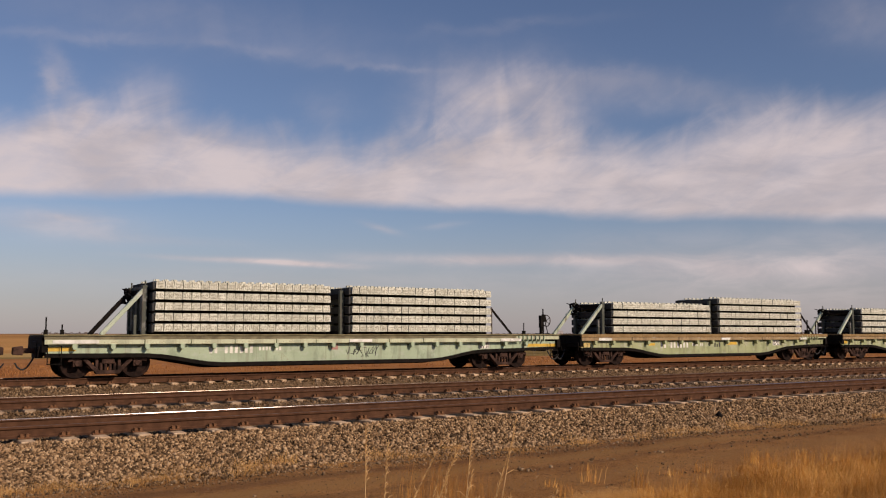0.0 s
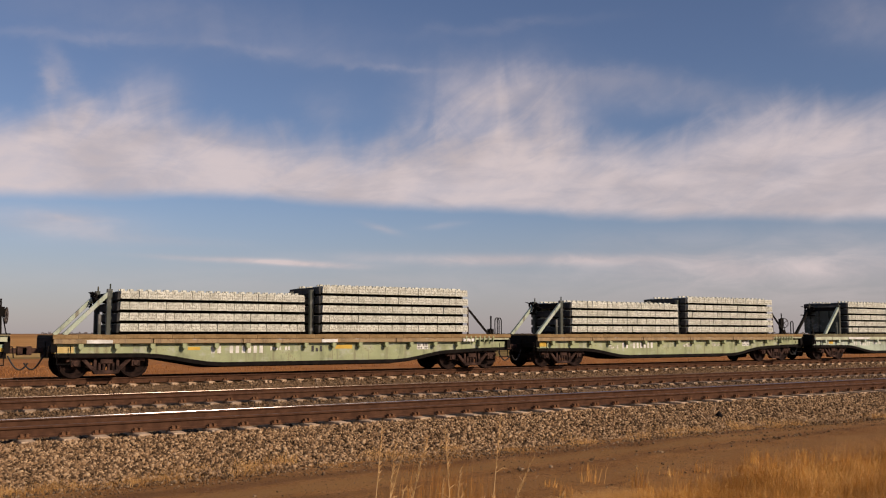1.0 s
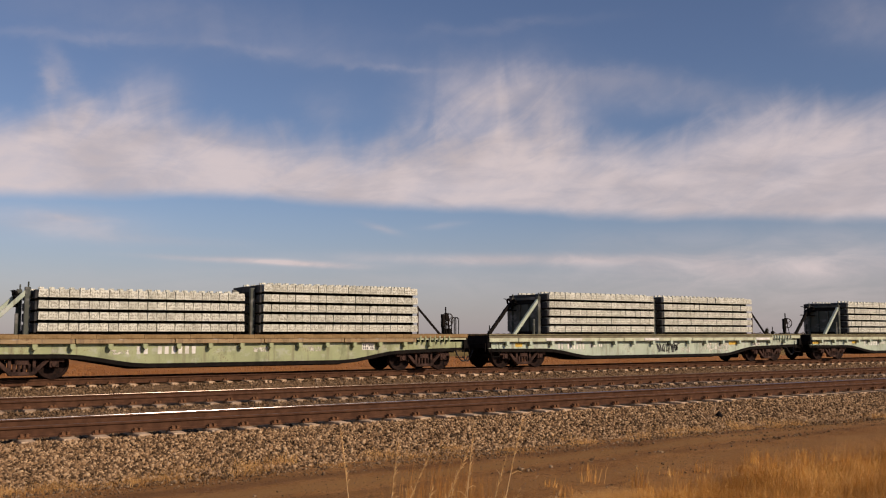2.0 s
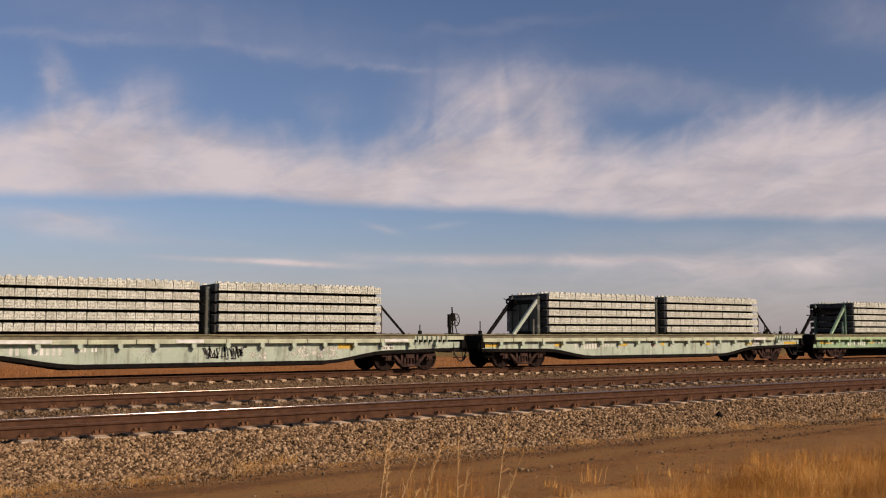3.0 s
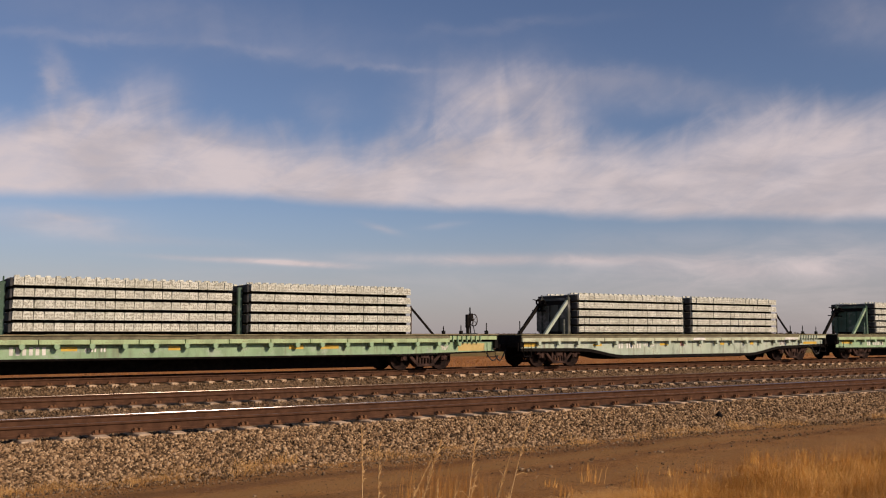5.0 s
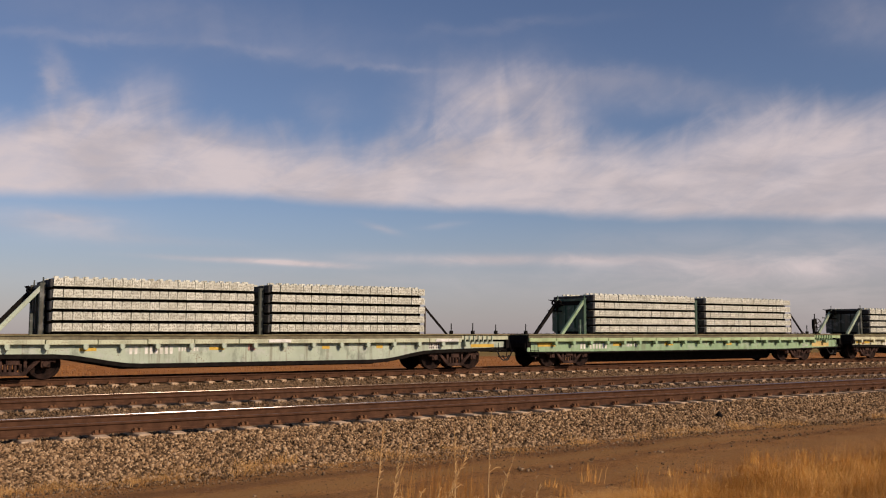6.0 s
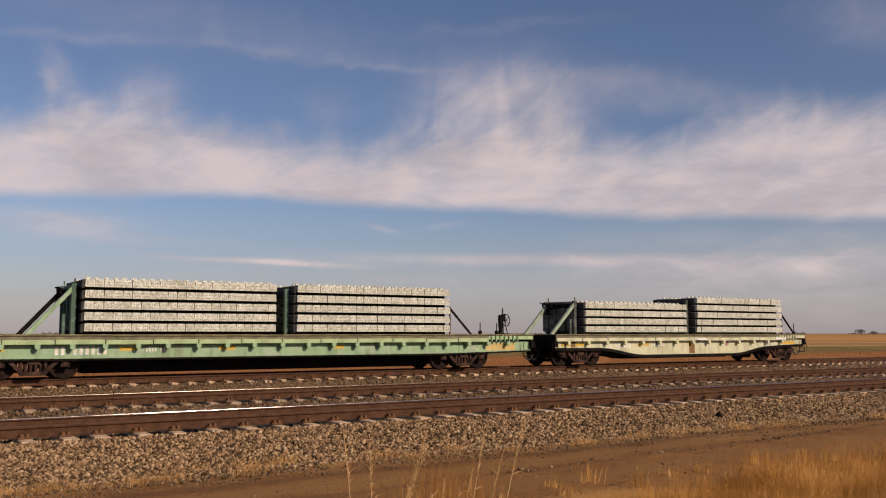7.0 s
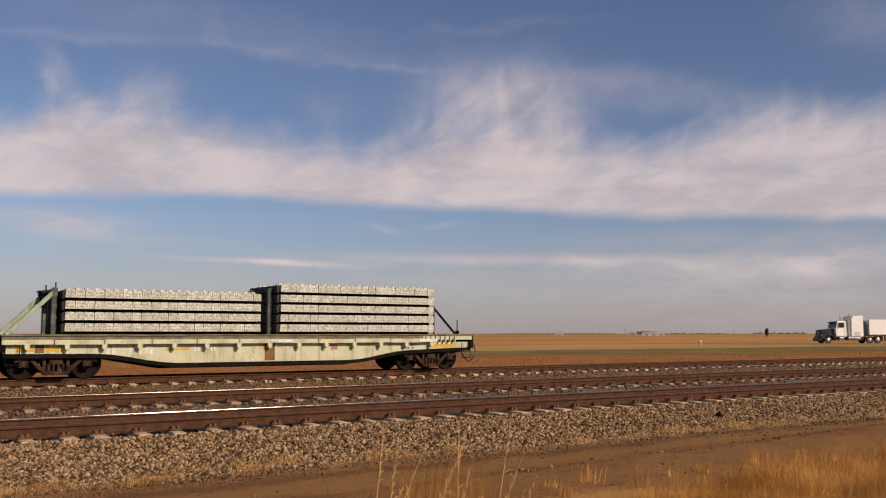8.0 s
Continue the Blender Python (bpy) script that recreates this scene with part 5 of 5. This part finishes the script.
def road_line():
    """The highway's centre line: distance back from a mark, place and heading; it bends to run beside the railway."""
    rows, p = [], ROAD_AT.copy()
    for i in range(0, 110):
        s = i * 4.0
        turn = -28.0 * (1 - min(1.0, max(0.0, (s - 46.0) / 80.0)))
        rows.append((s, p.x, p.y, turn))
        p = p + 4.0 * Vector((math.cos(radians(turn)), math.sin(radians(turn))))
    back = [(-s, ROAD_AT.x - s * math.cos(radians(28)), ROAD_AT.y + s * math.sin(radians(28)), -28.0) for s in range(400, 0, -40)]
    return back + rows


ROAD = road_line()


def on_road(s):
    """Place and heading s metres back along the highway."""
    for (s0, x0, y0, a0), (s1, x1, y1, a1) in zip(ROAD, ROAD[1:]):
        if s0 <= s <= s1:
            u = (s - s0) / (s1 - s0)
            return x0 + (x1 - x0) * u, y0 + (y1 - y0) * u, a0 + (a1 - a0) * u
    return ROAD[-1][1:]


def build_road():
    s = Shape()
    side = [(-7.0, -0.30), (-3.8, 0.06), (3.8, 0.06), (7.0, -0.30)]
    v, f = [], []
    for _, x, y, a in ROAD:
        q = radians(a)
        v += [(x - w * math.sin(q), y + 1.0 + w * math.cos(q), z - 0.16) for w, z in side]
    for k in range(len(ROAD) - 1):
        f += [(4 * k + i, 4 * k + 4 + i, 4 * k + 5 + i, 4 * k + 1 + i) for i in range(3)]
        f += [(4 * k + 3, 4 * k + 7, 4 * k + 4, 4 * k)]
    f += [(0, 1, 2, 3), tuple(4 * len(ROAD) - 4 + i for i in (3, 2, 1, 0))]
    tagged(new("road", s.solid(v, f).mesh("road", ASPHALT)), "dusty two-lane highway across the fields", "road", kind="structure")


CAB_WHITE = plain("white truck paint", (0.82, 0.82, 0.79), (0.88, 0.88, 0.85), 1.0, 0.35)
CAB_CREAM = plain("cream truck paint", (0.55, 0.52, 0.42), (0.64, 0.60, 0.50), 1.0, 0.4)
CAB_DARK = plain("dark charcoal truck paint", (0.012, 0.012, 0.014), (0.022, 0.022, 0.025), 1.0, 0.35)
GRILLE = plain("dark grille bars", (0.02, 0.02, 0.022), (0.10, 0.10, 0.10), 14.0, 0.4, 0.3)
CHROME = plain("dull chrome", (0.55, 0.55, 0.55), (0.7, 0.7, 0.7), 2.0, 0.2, 1.0)


def build_semi():
    """Long-nosed tractor and box trailer. Own space: x from the bumper backwards, y across, z from the road."""
    t = tagged(new("semi_truck"), "white semi truck with dark hood and white trailer", "truck")
    hood = [(0.30, 0.75), (0.26, 1.75), (0.42, 1.95), (1.3, 2.06), (2.55, 2.16), (2.55, 0.9)]
    part("hood", Shape().plate(hood, -0.80, 0.80), CAB_DARK, t, "dark charcoal hood", soft=0.07)
    # Bumper is chrome in shade; the shade is painted as dark colour.
    part("bumper", Shape().box(0.0, 0.28, -1.2, 1.2, 0.32, 0.80), CAB_DARK, t, soft=0.06)
    part("grille", Shape().box(0.20, 0.32, -0.58, 0.58, 0.85, 1.85), GRILLE, t, soft=0.03)
    for y in (-0.98, 0.98):
        f = [(0.28, 0.62), (0.30, 1.28), (0.7, 1.48), (1.6, 1.44), (2.1, 1.1), (2.45, 0.62), (2.2, 0.6), (1.75, 1.10), (0.85, 1.12), (0.6, 0.62)]
        part("fender", Shape().plate(f, y - 0.24, y + 0.24), CAB_DARK, t, soft=0.04)
        part("headlight", Shape().box(0.26, 0.40, y - 0.16, y + 0.16, 1.05, 1.28), CHROME, t, soft=0.03)
        part("fuel_tank", Shape().rod((4.1, y * 1.12, 0.78), (6.0, y * 1.12, 0.78), 0.34, 16), CHROME, t)
        part("battery_box", Shape().rod((2.75, y * 1.12, 0.78), (3.45, y * 1.12, 0.78), 0.36, 16), CHROME, t)
        stack = part("exhaust_stack", Shape().rod((4.35, y * 1.2, 1.0), (4.35, y * 1.2, 4.25), 0.075, 12), CHROME, t)
        part("heat_shield", Shape().rod((4.35, y * 1.2, 1.9), (4.35, y * 1.2, 3.2), 0.12, 12), CHROME, stack)
        part("mirror", Shape().box(2.55, 2.62, y * 1.4 - 0.09, y * 1.4 + 0.09, 2.1, 2.75).rod((2.6, y, 2.45), (2.6, y * 1.4, 2.45), 0.02), CHROME, t)
        part("air_cleaner", Shape().rod((2.36, y * 1.0, 1.45), (2.36, y * 1.0, 2.15), 0.17, 12), CHROME, t)
    cab = part("cab", Shape().plate([(2.40, 0.95), (2.40, 2.2), (2.62, 3.12), (2.9, 3.24), (3.95, 3.26), (3.95, 0.95)], -1.12, 1.12), CAB_WHITE, t, soft=0.06)
    part("windshield", Shape().sweep([(-1.0, 0.0), (1.0, 0.0), (0.93, 0.78), (-0.93, 0.78)], lambda u, v: (2.385 + v * 0.24, u, 2.28 + v), lambda u, v: (2.42 + v * 0.24, u, 2.28 + v)), GLASS_DARK, cab)
    part("visor", Shape().plate([(2.30, 2.98), (2.62, 3.18), (2.62, 3.13), (2.32, 2.93)], -1.08, 1.08), CAB_DARK, cab)
    for x in (-0.8, -0.4, 0.0, 0.4, 0.8):
        part("roof_marker", Shape().box(2.84, 2.94, x - 0.05, x + 0.05, 3.22, 3.30), CHROME, cab)
    for y in (-1.126, 1.126):
        part("side_window", Shape().plate([(2.58, 2.28), (2.78, 2.98), (3.65, 3.02), (3.65, 2.28)], y - 0.008, y + 0.008), GLASS_DARK, cab)
        part("door_seam", Shape().box(3.70, 3.72, y - 0.006, y + 0.006, 1.05, 3.05), CAB_DARK, cab)
        part("door_handle", Shape().box(3.48, 3.62, y - 0.025, y + 0.025, 1.98, 2.04), CHROME, cab)
        part("door_step", Shape().box(2.8, 3.6, y * 1.02 - 0.05, y * 1.02 + 0.05, 0.36, 0.50), CHROME, t)
    part("fairing", Shape().plate([(3.96, 0.95), (3.96, 3.1), (4.3, 3.3), (4.62, 3.3), (4.62, 0.95)], -1.05, 1.05), CAB_CREAM, t, "cream side fairing", soft=0.05)
    sleeper = part("sleeper", Shape().plate([(4.66, 0.95), (4.66, 3.55), (4.95, 3.96), (6.55, 4.02), (6.55, 0.95)], -1.22, 1.22), CAB_WHITE, t, "tall white sleeper box", soft=0.10)
    for y in (-1.225, 1.225):
        part("sleeper_hatch", Shape().box(5.1, 6.0, y - 0.012, y + 0.012, 1.1, 1.7), CAB_CREAM, sleeper)
    # Dark block added as the shade in the gap before the trailer.
    part("sleeper_back", Shape().box(6.56, 6.9, -1.05, 1.05, 0.95, 3.3), CAB_DARK, t)
    part("chassis", Shape().box(0.9, 9.6, -0.45, 0.45, 0.62, 0.92), CAB_DARK, t)
    part("side_skirt", Shape().box(2.5, 6.6, -1.0, 1.0, 0.55, 0.95), CAB_DARK, t)
    wheel = Shape().lathe([(0.2, -0.12), (0.5, -0.14), (0.52, -0.08), (0.52, 0.10), (0.5, 0.14), (0.2, 0.12)], 0, 20).mesh("tyre", RUBBER)
    disc = Shape().lathe([(0.02, -0.13), (0.12, -0.15), (0.28, -0.10), (0.30, 0.06), (0.02, 0.06)], 0, 16).mesh("rim", CHROME)
    trailer = part("trailer", Shape().box(7.35, 23.2, -1.29, 1.29, 1.25, 3.45), CAB_WHITE, t, "plain white box trailer", soft=0.04)
    part("trailer_rail", Shape().box(7.35, 23.2, -1.305, 1.305, 1.10, 1.27), CAB_DARK, trailer)
    for y in (-0.92, 0.92):
        part("landing_leg", Shape().box(10.9, 11.05, y - 0.08, y + 0.08, 0.35, 1.2), CAB_DARK, trailer)
    part("mud_flap", Shape().box(9.35, 9.4, -1.2, 1.2, 0.35, 1.05), CAB_DARK, t)
    part("trailer_bogie", Shape().box(19.2, 22.8, -0.55, 0.55, 0.6, 1.15), CAB_DARK, trailer)
    for x in (1.2, 7.45, 8.7, 20.2, 21.5):
        for y in (-1.02, 1.02):
            w = part("wheel", wheel, None, t, at=pose(x, y, 0.52, 0, 0, 0 if y < 0 else 180))
            part("rim", disc, None, w, at=pose(0, -0.05, 0))
            ROLL.append(w)
    return t


ROLL = []
build_rocks()
build_grass()
build_distance()
build_road()
SEMI = build_semi()
STALK_RNG = random.Random(5)
for k in range(36):
    depth = STALK_RNG.uniform(4.6, 7.0)
    az = radians(STALK_RNG.uniform(27.0, 37.0))
    stalk(depth * math.sin(az), depth * math.cos(az), STALK_RNG.uniform(0.55, 1.42), STALK_RNG.uniform(-0.05, 0.3), 300 + k)


def motions():
    for thing, x, y, z in MOVERS:
        walk(thing, [(t, pose(x - SPEED * (t - 4.0), y, z)) for t in (0.0, 2.0, 4.0, 6.0, 8.0)])
    turn = math.degrees(SPEED / WHEEL_R) / FPS
    for wheels in SPIN:
        at = wheels.matrix_basis.translation.copy()
        walk(wheels, [(i / FPS, pose(at.x, at.y, at.z, 0, -i * turn, 0)) for i in range(8 * FPS + 1)])
    # the semi comes along the highway
    pace = 18.4
    rows = []
    for i in range(33):
        x, y, a = on_road(pace * (8.0 - i * 0.25) - 0.4)
        rows.append((i * 0.25, pose(x, y, -0.098, 0, 0, a)))
    walk(SEMI, rows)
    turn = math.degrees(pace / 0.52) / FPS
    for w in ROLL:
        at, face = w.matrix_basis.translation.copy(), 1 if w.matrix_basis.translation.y < 0 else -1
        walk(w, [(i / FPS, pose(at.x, at.y, at.z, 0, -i * turn, 0) @ pose(0, 0, 0, 0, 0, 0 if face > 0 else 180)) for i in range(8 * FPS + 1)])
    # stalks lean and recover in the wind
    for ob, x, y, z, phase, rate in MOVERS_SWAY:
        rows = []
        for i in range(33):
            t = i * 0.25
            gust = math.sin(rate * t + phase) + 0.5 * math.sin(2.3 * rate * t + 2 * phase)
            rows.append((t, pose(x, y, z, 1.5 * gust, 4.0 + 5.0 * gust, 0)))
        walk(ob, rows)


motions()
